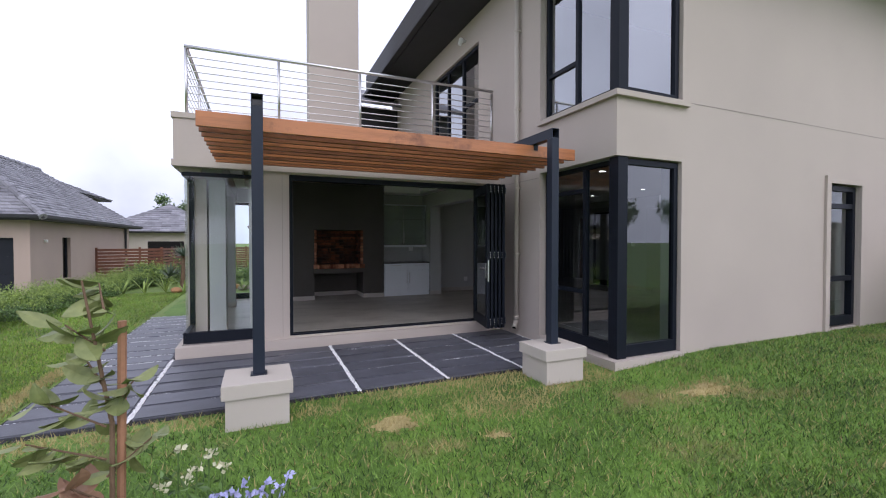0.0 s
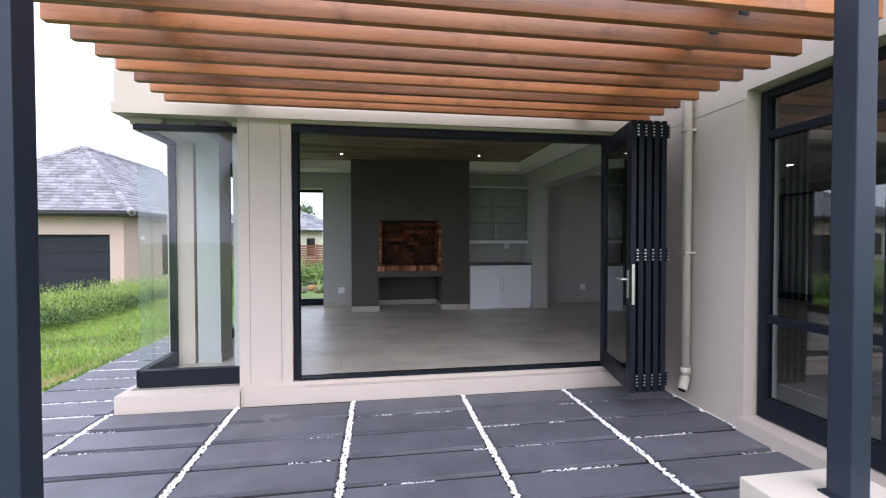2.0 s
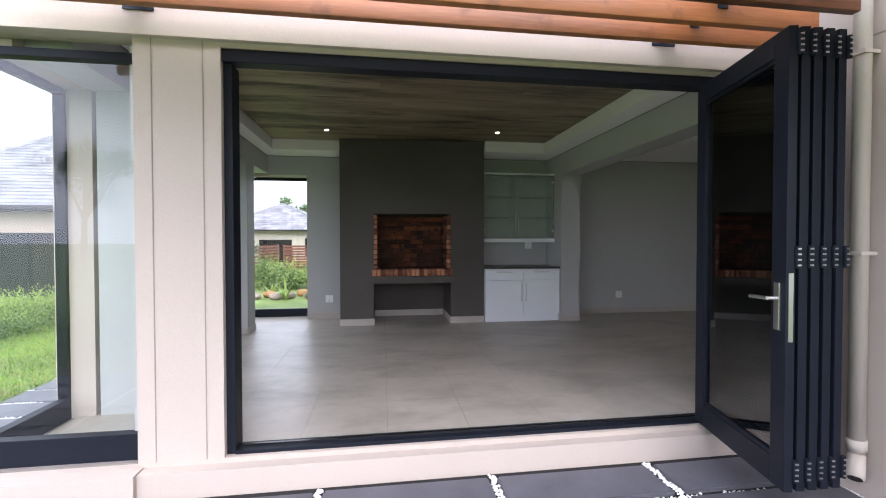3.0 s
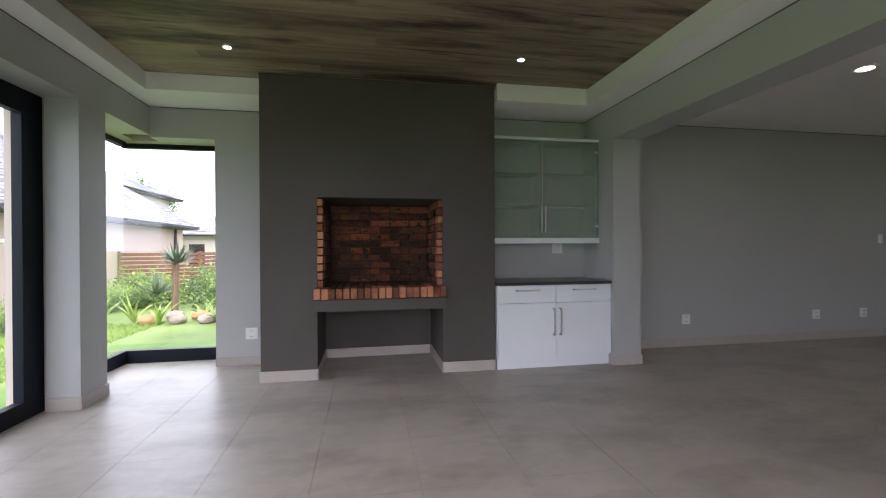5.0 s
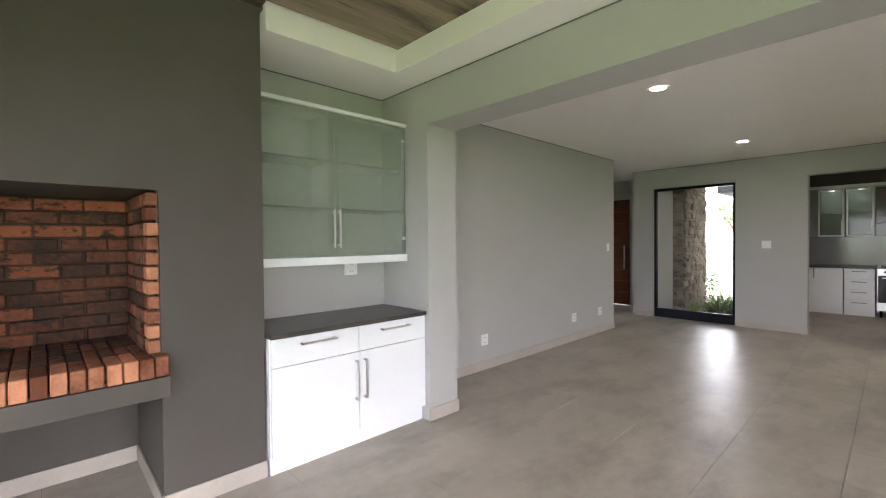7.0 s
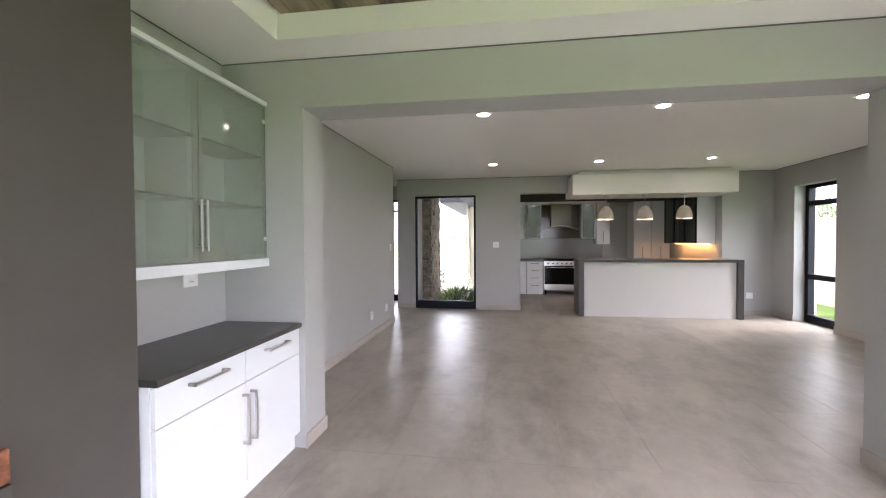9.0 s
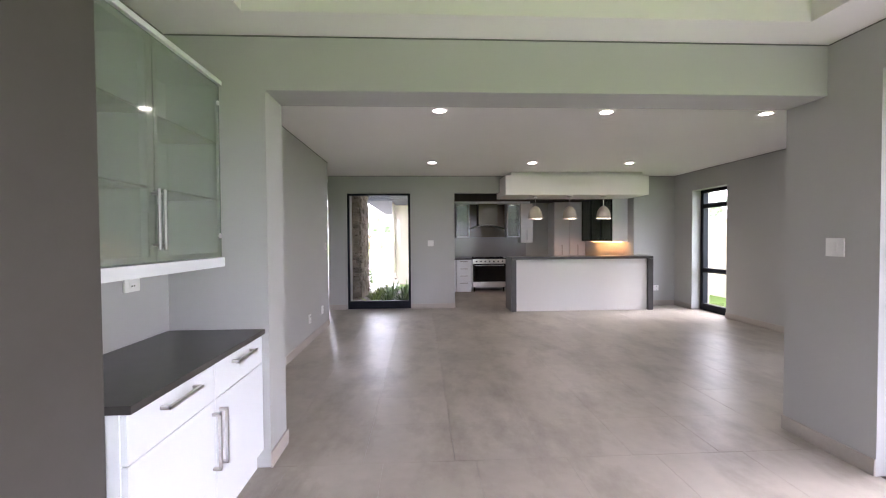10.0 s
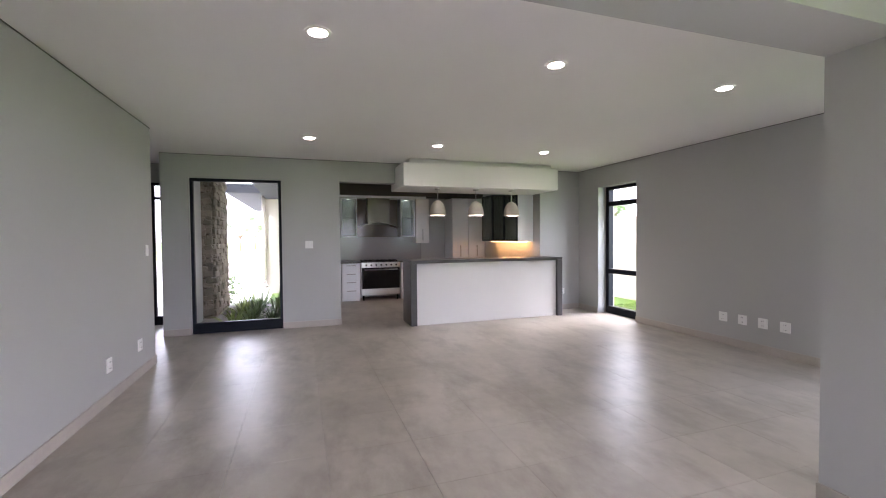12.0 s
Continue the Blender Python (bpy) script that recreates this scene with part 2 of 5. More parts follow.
def thing(name, at, label, category, group=""):
    e = new(name)
    e.matrix_world = Matrix.Translation(at)
    e.matrix_basis = Matrix.Translation(at)
    e.empty_display_size = 0.1
    bpy.context.view_layer.update()
    return tagged(e, label, category, group)


def structure(name, bm, material, label, category):
    return tagged(part(name, bm, material), label, category, kind="structure")


def wall(bm, axis, a0, a1, c0, c1, z0, z1, holes=()):
    """A wall along x or y from a0 to a1, between the faces c0 and c1, with holes (from, to, bottom, top)."""
    def seg(s0, s1, b, t):
        if s1 - s0 > 1e-4 and t - b > 1e-4:
            if axis == "x":
                bx(bm, s0, c0, b, s1, c1, t)
            else:
                bx(bm, c0, s0, b, c1, s1, t)
    at = a0
    for h0, h1, hb, ht in sorted(holes):
        seg(at, h0, z0, z1)
        seg(h0, h1, z0, hb)
        seg(h0, h1, ht, z1)
        at = h1
    seg(at, a1, z0, z1)
    return bm


def quad(name, pts, material, label, category):
    bm = bmesh.new()
    bm.faces.new([bm.verts.new(p) for p in pts])
    return structure(name, bm, material, label, category)


# ---- large structure ----
G = -0.185      # lawn level
P = -0.16      # patio level
FH = 2.41      # door head
CZ = 2.70      # lounge ceiling



def ground_z(x, y):
    """The lawn rises a little towards the wing's south wall."""
    t = min(1.0, max(0.0, (x - 3.9) / 2.5)) * min(1.0, max(0.0, (6.5 - y) / 1.5)) * min(1.0, max(0.0, (y + 4) / 6)) * min(1.0, max(0.0, (30 - x) / 15))
    return G + 0.11 * t * t * (3 - 2 * t)


bm = bmesh.new()
xs = [-300, -120, -60, -30, -15, -8] + [-4 + 0.8 * k for k in range(30)] + [24, 30, 45, 80, 150, 300]
ys = [-300, -120, -60, -30, -12, -5] + [-4 + 0.7 * k for k in range(20)] + [14, 22, 40, 80, 150, 300]
grid = [[bm.verts.new((x, y, ground_z(x, y))) for y in ys] for x in xs]
for i in range(len(xs) - 1):
    for j in range(len(ys) - 1):
        bm.faces.new((grid[i][j], grid[i + 1][j], grid[i + 1][j + 1], grid[i][j + 1]))
lawn = structure("ground", bm, GRASS, "green mown lawn with pale dry patches", "lawn")
lawn.data.materials.append(GRASS_SUNLIT)
# faces west of the path and far north get the sunlit colour
for f in lawn.data.polygons:
    if (f.center.x < -1.7 and f.center.y > 2.5) or f.center.y > 12.2:
        f.material_index = 1

# south wall of the patio room: beige outside, grey inside
bm = bmesh.new()
wall(bm, "x", 0.33, 4.42, 7.16, 7.28, -0.25, 2.6, [(0.80, 4.24, 0.0, FH)])
bx(bm, -0.66, 7.16, -0.25, 0.33, 7.28, -0.02)
bx(bm, -0.66, 7.05, -0.25, 0.36, 7.158, -0.02)
bx(bm, 0.362, 7.08, -0.25, 4.2, 7.158, -0.03)
structure("wall_south", bm, PLASTER, "smooth beige plastered outside wall with a low plinth", "wall")
bm = bmesh.new()
wall(bm, "x", 0.25, 4.875, 7.282, 7.36, 0.0, 2.67, [(0.83, 4.225, 0.0, FH - 0.02)])
structure("wall_south_lining", bm, GREY_WALL, "light grey painted inside wall", "wall")

# terrace slab over the patio room
bm = bmesh.new()
for z0, z1, o in ((2.44, 2.53, 0.0), (2.53, 3.09, 0.02), (3.09, 3.165, 0.0)):
    bx(bm, -0.69 + o, 7.12 + o, z0, 4.42, 7.28, z1)
    bx(bm, -0.69 + o, 7.28, z0, -0.36, 12.3 - o, z1)
    bx(bm, -0.36, 11.96, z0, 4.42, 12.3 - o, z1)
bx(bm, -0.36, 7.28, 2.94, 4.42, 11.96, 3.15)
structure("terrace_slab", bm, PLASTER, "beige plastered terrace slab with projecting bands", "slab")

# west side: piers
bm = bmesh.new()
for y0, y1 in ((7.95, 8.3), (10.7, 11.0)):
    bx(bm, -0.62, y0, -0.25, -0.36, y1, 2.438)
bx(bm, -0.66, 7.28, -0.25, -0.36, 12.2, -0.02)
bx(bm, -0.62, 7.28, 2.38, -0.36, 12.2, 2.438)
bx(bm, -0.358, 11.953, 2.362, 0.51, 12.16, 2.438)
structure("wall_west", bm, PLASTER, "beige plastered piers and plinth between the glazed doors", "wall")
bm = bmesh.new()
for y0, y1 in ((7.95, 8.3), (10.66, 11.0)):
    bx(bm, -0.33, y0, 0, -0.10, y1, 2.38)
bx(bm, -0.358, 7.36, 2.38, -0.10, 11.75, 2.67)
structure("wall_west_lining", bm, GREY_WALL, "light grey painted pier inside the room", "wall")

# north wall
bm = bmesh.new()
bx(bm, 0.51, 11.75, 0, 1.1, 11.95, 2.9)
bx(bm, -0.10, 11.75, 2.36, 0.51, 11.95, 2.9)
bx(bm, 3.32, 11.58, 0, 4.56, 11.95, 2.9)
wall(bm, "x", 4.87, 9.07, 11.58, 11.78, 0, CZ)
bx(bm, 4.56, 10.98, 0, 4.87, 11.95, CZ)
structure("wall_north", bm, GREY_WALL, "light grey painted inside wall", "wall")
structure("wall_north_outside", box(0.58, 11.952, -0.25, 9.07, 12.1, 2.438), PLASTER, "beige plastered outside wall", "wall")

# beam across the opening between the two rooms
structure("beam", box(4.56, 7.362, 2.34, 4.87, 10.98, CZ), GREY_WALL, "light grey painted ceiling beam", "beam")

# lounge: east wall, south wall, west wall
bm = bmesh.new()
wall(bm, "y", 4.72, 11.9, 10.58, 10.78, 0, CZ, [(5.6, 9.35, 0, 2.36), (10.25, 11.53, 0, 2.35)])
structure("wall_east", bm, GREY_WALL, "light grey painted inside wall with a window and a kitchen opening", "wall")
bm = bmesh.new()
wall(bm, "x", 5.57, 10.78, 4.56, 4.72, 0, CZ, [(9.05, 10.0, 0, 2.33)])
wall(bm, "y", 5.96, 7.28, 4.56, 4.72, 0, CZ)
bx(bm, 4.56, 4.56, 2.45, 4.72, 5.96, CZ)
bx(bm, 4.72, 4.56, 2.45, 5.57, 4.72, CZ)
structure("wall_lounge_south", bm, GREY_WALL, "light grey painted inside wall with a narrow window", "wall")
bm = bmesh.new()
wall(bm, "x", 5.57, 13.9, 4.40, 4.558, -0.3, 5.95, [(9.05, 10.0, -0.05, 2.4)])
wall(bm, "y", 5.96, 7.15, 4.42, 4.558, -0.3, 2.7)
wall(bm, "y", 5.96, 14, 4.42, 4.558, 2.86, 5.95, [(8.0, 10.4, 3.3, 5.4)])
bx(bm, 4.42, 4.40, 2.48, 5.57, 4.558, 3.2)
bx(bm, 4.42, 4.558, 2.48, 4.558, 5.96, 3.2)
bx(bm, 4.36, 4.34, 3.2, 5.66, 4.558, 3.27)
bx(bm, 4.36, 4.558, 3.2, 4.558, 5.96, 3.27)
bx(bm, 4.42, 4.40, 5.4, 5.57, 4.558, 5.95)
bx(bm, 4.42, 4.558, 5.4, 4.558, 5.96, 5.95)
bx(bm, 4.36, 4.34, -0.3, 5.57, 4.558, -0.06)
bx(bm, 4.36, 4.558, -0.3, 4.558, 5.96, -0.06)
structure("wall_wing", bm, PLASTER, "two-storey beige plastered wing with corner windows", "wall")

# ceilings
bm = bmesh.new()
bx(bm, -0.36, 7.29, 2.67, 4.555, 7.75, 2.80)
bx(bm, 3.325, 11.0, 2.67, 4.555, 11.575, 2.80)
bx(bm, -0.36, 11.23, 2.67, 1.095, 11.745, 2.80)
bx(bm, -0.36, 7.75, 2.67, 0.10, 11.23, 2.80)
bx(bm, 4.275, 7.75, 2.67, 4.555, 11.0, 2.80)
structure("ceiling_border", bm, WHITE_PAINT, "white painted ceiling border round a raised panel", "ceiling")
bm = bmesh.new()
bx(bm, 0.06, 7.71, 2.80, 4.315, 7.75, 2.86)
bx(bm, 3.325, 11.0, 2.80, 4.315, 11.04, 2.86)
bx(bm, 0.06, 11.23, 2.80, 1.095, 11.27, 2.86)
bx(bm, 0.06, 7.75, 2.80, 0.10, 11.23, 2.86)
bx(bm, 4.275, 7.75, 2.80, 4.315, 11.0, 2.86)
structure("ceiling_cove", bm, WHITE_PAINT, "white painted upstand of the raised ceiling", "ceiling")
bm = bmesh.new()
random.seed(4)
y = 7.752
while y < 11.22:
    x = 0.102 - random.uniform(0, 1.5)
    east = 4.273 if y < 10.95 else 1.093
    while x < east:
        x1 = x + random.uniform(1.4, 2.4)
        if x1 > 0.12:
            bx(bm, max(x, 0.102), y, 2.825, min(x1, east) - 0.002, min(y + 0.138, 11.228), 2.85)
        x = x1
    y += 0.14
bx(bm, 1.095, 10.99, 2.827, 3.323, 11.079, 2.85)
structure("ceiling_boards", bm, WOOD_CEIL, "dark stained timber boards in the raised ceiling", "ceiling")
bm = bmesh.new()
bx(bm, 4.56, 4.56, CZ, 13.9, 11.6, CZ + 0.15)
bx(bm, 9.0, 11.6, CZ, 13.9, 14.6, CZ + 0.15)
structure("ceiling_lounge", bm, WHITE_PAINT, "white painted flat lounge ceiling", "ceiling")

# floors
bm = bmesh.new()
bx(bm, -0.6, 7.2, -0.19, 4.57, 12.15, -0.012)
bx(bm, 4.57, 4.57, -0.19, 13.88, 12.15, -0.012)
bx(bm, 9.0, 12.15, -0.19, 13.88, 14.6, -0.012)
structure("floor", bm, GROUT, "grey tiled floor", "floor")

# hall beyond the lounge
bm = bmesh.new()
bx(bm, 8.92, 11.782, 0, 9.07, 14.3, CZ)
bx(bm, 8.92, 14.3, 0, 11.8, 14.45, CZ)
bx(bm, 10.78, 11.75, 0, 11.6, 11.9, CZ)
wall(bm, "y", 11.75, 14.3, 11.6, 11.75, 0, CZ, [(12.0, 13.42, 0, 2.38)])
structure("wall_hall", bm, GREY_WALL, "light grey painted entrance hall walls", "wall")

# kitchen shell
bm = bmesh.new()
bx(bm, 10.782, 9.95, 0, 13.75, 10.1, CZ)
bx(bm, 10.782, 5.45, 0, 13.75, 5.598, CZ)
bx(bm, 13.75, 5.45, 0, 13.9, 10.1, CZ)
structure("wall_kitchen", bm, GREY_WALL, "grey painted kitchen walls", "wall")
structure("kitchen_bulkhead", box(13.3, 5.602, 2.42, 13.748, 9.948, CZ - 0.002), CHARCOAL_WALL, "charcoal bulkhead over the kitchen units", "bulkhead")
bm = bmesh.new()
bx(bm, 10.80, 10.102, -0.3, 13.9, 10.22, 2.84)
bx(bm, 13.902, 4.56, -0.3, 14.0, 10.22, 2.84)
structure("wall_east_outside", bm, PLASTER_LIGHT, "beige plastered outside wall of the entrance court", "wall")

structure("court_wall", box(10.782, 11.64, -0.3, 11.92, 11.748, 2.84), GREY_WALL, "grey plastered return wall beside the stone pier", "wall")

# upper storey and its roof
bm = bmesh.new()
bx(bm, 4.57, 4.57, 2.86, 13.9, 14.0, 3.0)
bx(bm, 9.5, 4.57, 3.0, 9.6, 14.0, 5.9)
bx(bm, 4.57, 11.0, 3.0, 9.5, 11.1, 5.9)
bx(bm, 4.57, 7.1, 3.0, 9.5, 7.2, 5.9)
structure("upper_floor", bm, WHITE_PAINT, "pale upper storey room seen through its windows", "floor")
bm = bmesh.new()
bx(bm, 3.58, 3.58, 5.95, 14.6, 14.2, 6.06)
bx(bm, 3.50, 3.50, 6.0, 14.7, 14.3, 6.02)
for k in range(4):
    bx(bm, 3.6 + k * 1.3, 3.6 + k * 1.3, 6.06 + k * 0.7, 14.6 - k * 1.3, 14.2 - k * 1.3, 6.76 + k * 0.7)
structure("roof", bm, DARK_ROOF, "dark overhanging roof with boarded eaves", "roof")
g = thing("roof_gutter", (3.5, 9, 5.98), "black gutter along the eaves of the roof", "gutter")
part("trough", box(3.44, 3.44, 5.96, 3.575, 14.3, 6.08, bev=0.02), DARK_ROOF, g)
part("trough", box(3.58, 3.44, 5.96, 14.6, 3.575, 6.08, bev=0.02), DARK_ROOF, g)

# back roof north of the terrace
bm = bmesh.new()
bx(bm, 2.75, 13.4, 2.4, 4.41, 16.5, 5.55)
structure("back_wall", bm, DARK_ROOF, "dark boarded gable behind the terrace", "wall")
bm = bmesh.new()
v = [bm.verts.new(p) for p in ((2.3, 13.0, 5.5), (6, 13.0, 5.5), (6, 17, 7.2), (2.3, 17, 7.2), (2.3, 13.0, 5.6), (6, 13.0, 5.6), (6, 17, 7.3), (2.3, 17, 7.3))]
for f in ((0, 1, 2, 3), (7, 6, 5, 4), (0, 4, 5, 1), (1, 5, 6, 2), (2, 6, 7, 3), (3, 7, 4, 0)):
    bm.faces.new([v[i] for i in f])
structure("back_roof", bm, SLATE, "grey slate roof behind the terrace", "roof")

# chimney
bm = bmesh.new()
bx(bm, 1.10, 11.08, 0, 1.60, 11.95, 2.823)
bx(bm, 2.79, 11.08, 0, 3.32, 11.95, 2.823)
bx(bm, 1.60, 11.08, 1.70, 2.79, 11.95, 2.823)
bx(bm, 1.60, 11.88, 0, 2.79, 11.95, 1.70)
structure("chimney_breast", bm, CHARCOAL_WALL, "charcoal painted chimney breast with a braai niche", "chimney breast")
structure("chimney_tower", box(1.56, 11.6, 3.14, 2.80, 12.2, 9.0), PLASTER, "tall plain beige plastered chimney", "chimney")


# plaster joints as surface strips, the groove's shade given by darker colour
bm = bmesh.new()
bx(bm, 5.68, 4.3965, 3.27, 13.9, 4.3995, 3.277)
bx(bm, 4.4165, 5.98, 2.41, 4.4195, 7.06, 2.417)
bx(bm, 0.425, 7.1565, 0.0, 0.43, 7.1595, 2.45)
bx(bm, 0.70, 7.1565, 0.0, 0.705, 7.1595, 2.45)
structure("trim_3", bm, mat("plaster joint shade", (0.30, 0.265, 0.235), 0.9), "fine movement joints in the plaster, shaded by dark strips", "trim")


# ---- windows and glazed doors ----
def glazed(name, axis, c, a0, a1, z0, z1, label, vs=(), hs=(), fw=0.05, depth=0.07, bottom=None, right=None, left=None, pane=None, top=None, category="window"):
    """A fixed frame in the plane x = c or y = c with bars and panes; vs: upright bars (place); hs: (from, to, height) cross bars."""
    mid = (a0 + a1) / 2
    w = thing(name, (c, mid, z0) if axis == "y" else (mid, c, z0), label, category)
    w["kind"] = "structure"
    bot = fw if bottom is None else bottom
    lf = fw if left is None else left
    rt = fw if right is None else right
    tp = fw if top is None else top

    def bar(bm, p0, p1, b, t, d=depth):
        if axis == "x":
            bx(bm, p0, c - d / 2, b, p1, c + d / 2, t, bev=0.004)
        else:
            bx(bm, c - d / 2, p0, b, c + d / 2, p1, t, bev=0.004)
    bm = bmesh.new()
    bar(bm, a0, a1, z0, z0 + bot)
    bar(bm, a0, a1, z1 - tp, z1)
    if lf:
        bar(bm, a0, a0 + lf, z0 + bot, z1 - tp)
    if rt:
        bar(bm, a1 - rt, a1, z0 + bot, z1 - tp)
    part("window_frame", bm, ALU, w)
    for p in vs:
        part("mullion", (lambda b: (bar(b, p - fw / 2, p + fw / 2, z0 + bot, z1 - tp, depth - 0.004), b)[1])(bmesh.new()), ALU, w)
    for p0, p1, h in hs:
        part("transom", (lambda b: (bar(b, p0 + fw / 2, p1 - fw / 2, h - fw / 2, h + fw / 2, depth - 0.008), b)[1])(bmesh.new()), ALU, w)
    edges = [a0 + lf] + sorted(vs) + [a1 - rt]
    for q0, q1 in zip(edges, edges[1:]):
        levels = [z0 + bot] + sorted(h for p0, p1, h in hs if p0 < (q0 + q1) / 2 < p1) + [z1 - tp]
        for h0, h1 in zip(levels, levels[1:]):
            b = bmesh.new()
            if axis == "x":
                vv = [(q0, c, h0), (q1, c, h0), (q1, c, h1), (q0, c, h1)]
            else:
                vv = [(c, q0, h0), (c, q1, h0), (c, q1, h1), (c, q0, h1)]
            b.faces.new([b.verts.new(p) for p in vv])
            part("pane", b, pane or GLASS, w)
    return w


# frameless glass corners of the patio room
glazed("window_1", "x", 7.27, -0.56, 0.33, -0.018, 2.38, "frameless glass corner window on a dark aluminium base", fw=0.05, bottom=0.16, left=0.0, right=0.0)
glazed("window_2", "y", -0.56, 7.27, 7.97, -0.018, 2.38, "frameless glass side of the corner window", fw=0.05, bottom=0.16, left=0.0, right=0.05)
glazed("window_3", "y", -0.52, 10.98, 12.1, -0.018, 2.378, "frameless glass corner window towards the garden", fw=0.05, bottom=0.15, left=0.05, right=0.0)
glazed("window_4", "x", 12.1, -0.52, 0.51, -0.018, 2.36, "frameless glass corner window towards the garden", fw=0.05, bottom=0.15, left=0.0, right=0.03)
structure("trim_1", box(0.51, 11.96, 0, 0.58, 12.13, 2.4), PLASTER, "plastered window reveal", "trim")
# closed folding doors on the west side
glazed("door_1", "y", -0.40, 8.3, 10.70, -0.01, 2.38, "closed black aluminium folding glass doors", vs=(9.0, 9.1, 9.86, 9.965), fw=0.11, bottom=0.14, right=0.2, top=0.17, category="door")
h = bpy.data.objects["door_1"]
part("handle", box(-0.33, 9.88, 1.0, -0.30, 9.94, 1.16, bev=0.006), BLACK, h)
# lounge corner bay, ground floor
glazed("window_5", "y", 4.56, 4.56, 5.94, -0.05, 2.46, "dark aluminium corner window with an opening light", vs=(5.08,), hs=((5.08, 5.94, 0.72), (5.08, 5.94, 2.12)), fw=0.06, bottom=0.16, left=0.0, pane=TINTED)
glazed("window_6", "x", 4.48, 4.62, 5.55, -0.05, 2.46, "tall dark aluminium window beside the corner", fw=0.07, bottom=0.15, left=0.0, vs=(), pane=TINTED)
structure("corner_post_1", box(4.47, 4.42, -0.058, 4.63, 4.57, 2.478, bev=0.006), ALU, "dark aluminium corner post", "post")
# upper corner bay
glazed("window_7", "y", 4.56, 4.56, 5.94, 3.27, 5.4, "dark aluminium upstairs corner window", vs=(5.25,), hs=((5.25, 5.94, 3.95),), fw=0.06, bottom=0.09, left=0.0, pane=SOLAR)
glazed("window_8", "x", 4.48, 4.62, 5.55, 3.27, 5.4, "dark aluminium upstairs window beside the corner", fw=0.07, bottom=0.09, left=0.0, pane=SOLAR)
structure("corner_post_2", box(4.47, 4.42, 3.272, 4.63, 4.57, 5.398, bev=0.006), ALU, "dark aluminium corner post", "post")
glazed("window_9", "y", 4.50, 8.02, 10.38, 3.3, 5.38, "dark upstairs glass doors onto the terrace", vs=(8.8, 9.6), hs=((8.02, 8.8, 4.3),), fw=0.07, pane=SOLAR)
# narrow lounge window
glazed("window_10", "x", 4.50, 9.05, 10.0, -0.02, 2.36, "narrow dark aluminium window with three panes", hs=((9.05, 10.0, 0.78), (9.05, 10.0, 2.02)), fw=0.085, bottom=0.15, depth=0.1)
bm = bmesh.new()
bx(bm, 8.93, 4.36, -0.1, 9.05, 4.398, 2.5)
bx(bm, 10.0, 4.36, -0.1, 10.12, 4.398, 2.5)
bx(bm, 9.05, 4.36, 2.38, 10.0, 4.398, 2.5)
structure("trim_2", bm, PLASTER, "raised plaster band round the window", "trim")
# east window to the entrance court
glazed("window_11", "y", 10.66, 10.25, 11.53, 0.0, 2.35, "tall black framed window to the planted entrance court", fw=0.045, bottom=0.16)
# hall sidelight and front door
glazed("window_12", "y", 11.66, 12.0, 12.32, 0.0, 2.38, "black framed sidelight beside the front door", hs=((12.0, 12.32, 2.12),), fw=0.05, bottom=0.15)
d = thing("door_2", (11.66, 12.88, 0), "closed red-brown boarded timber front door", "door")
d["kind"] = "structure"
part("door_frame", bx(bx(bx(bmesh.new(), 11.61, 12.322, 0, 11.72, 12.40, 2.38), 11.61, 13.34, 0, 11.72, 13.42, 2.38), 11.61, 12.40, 2.3, 11.72, 13.34, 2.38), GREY_WALL, d)
part("door_core", box(11.69, 12.40, 0.0, 11.71, 13.34, 2.3), DOOR_WOOD, d)
for k in range(9):
    z = 0.02 + k * 0.252
    part("board", box(11.62, 12.41, z, 11.68, 13.33, z + 0.248, bev=0.004), DOOR_WOOD, d)
part("handle", cyl(cyl(bmesh.new(), (11.56, 12.5, 0.8), (11.56, 12.5, 1.3), 0.014), (11.56, 12.5, 1.05), (11.63, 12.5, 1.05), 0.01), STEEL, d, "steel pull handle")

# south opening: frame, track and the stack of folded leaves
d = thing("door_3", (2.4, 7.25, 0), "black aluminium door frame of the wide folding doors", "door frame")
d["kind"] = "structure"
part("head", box(0.80, 7.17, 2.335, 4.239, 7.27, FH, bev=0.004), ALU, d)
part("jamb", box(0.80, 7.20, 0.0, 0.85, 7.33, 2.335, bev=0.004), ALU, d)
part("jamb", box(4.20, 7.17, 0.0, 4.239, 7.225, 2.335, bev=0.004), ALU, d)
part("track", box(0.85, 7.19, -0.008, 4.2, 7.31, 0.022, bev=0.003), ALU, d)
# raised black strip, painted as the dark of the track's groove
part("track_groove_shade", box(0.85, 7.255, 0.022, 4.18, 7.275, 0.03), BLACK, d)


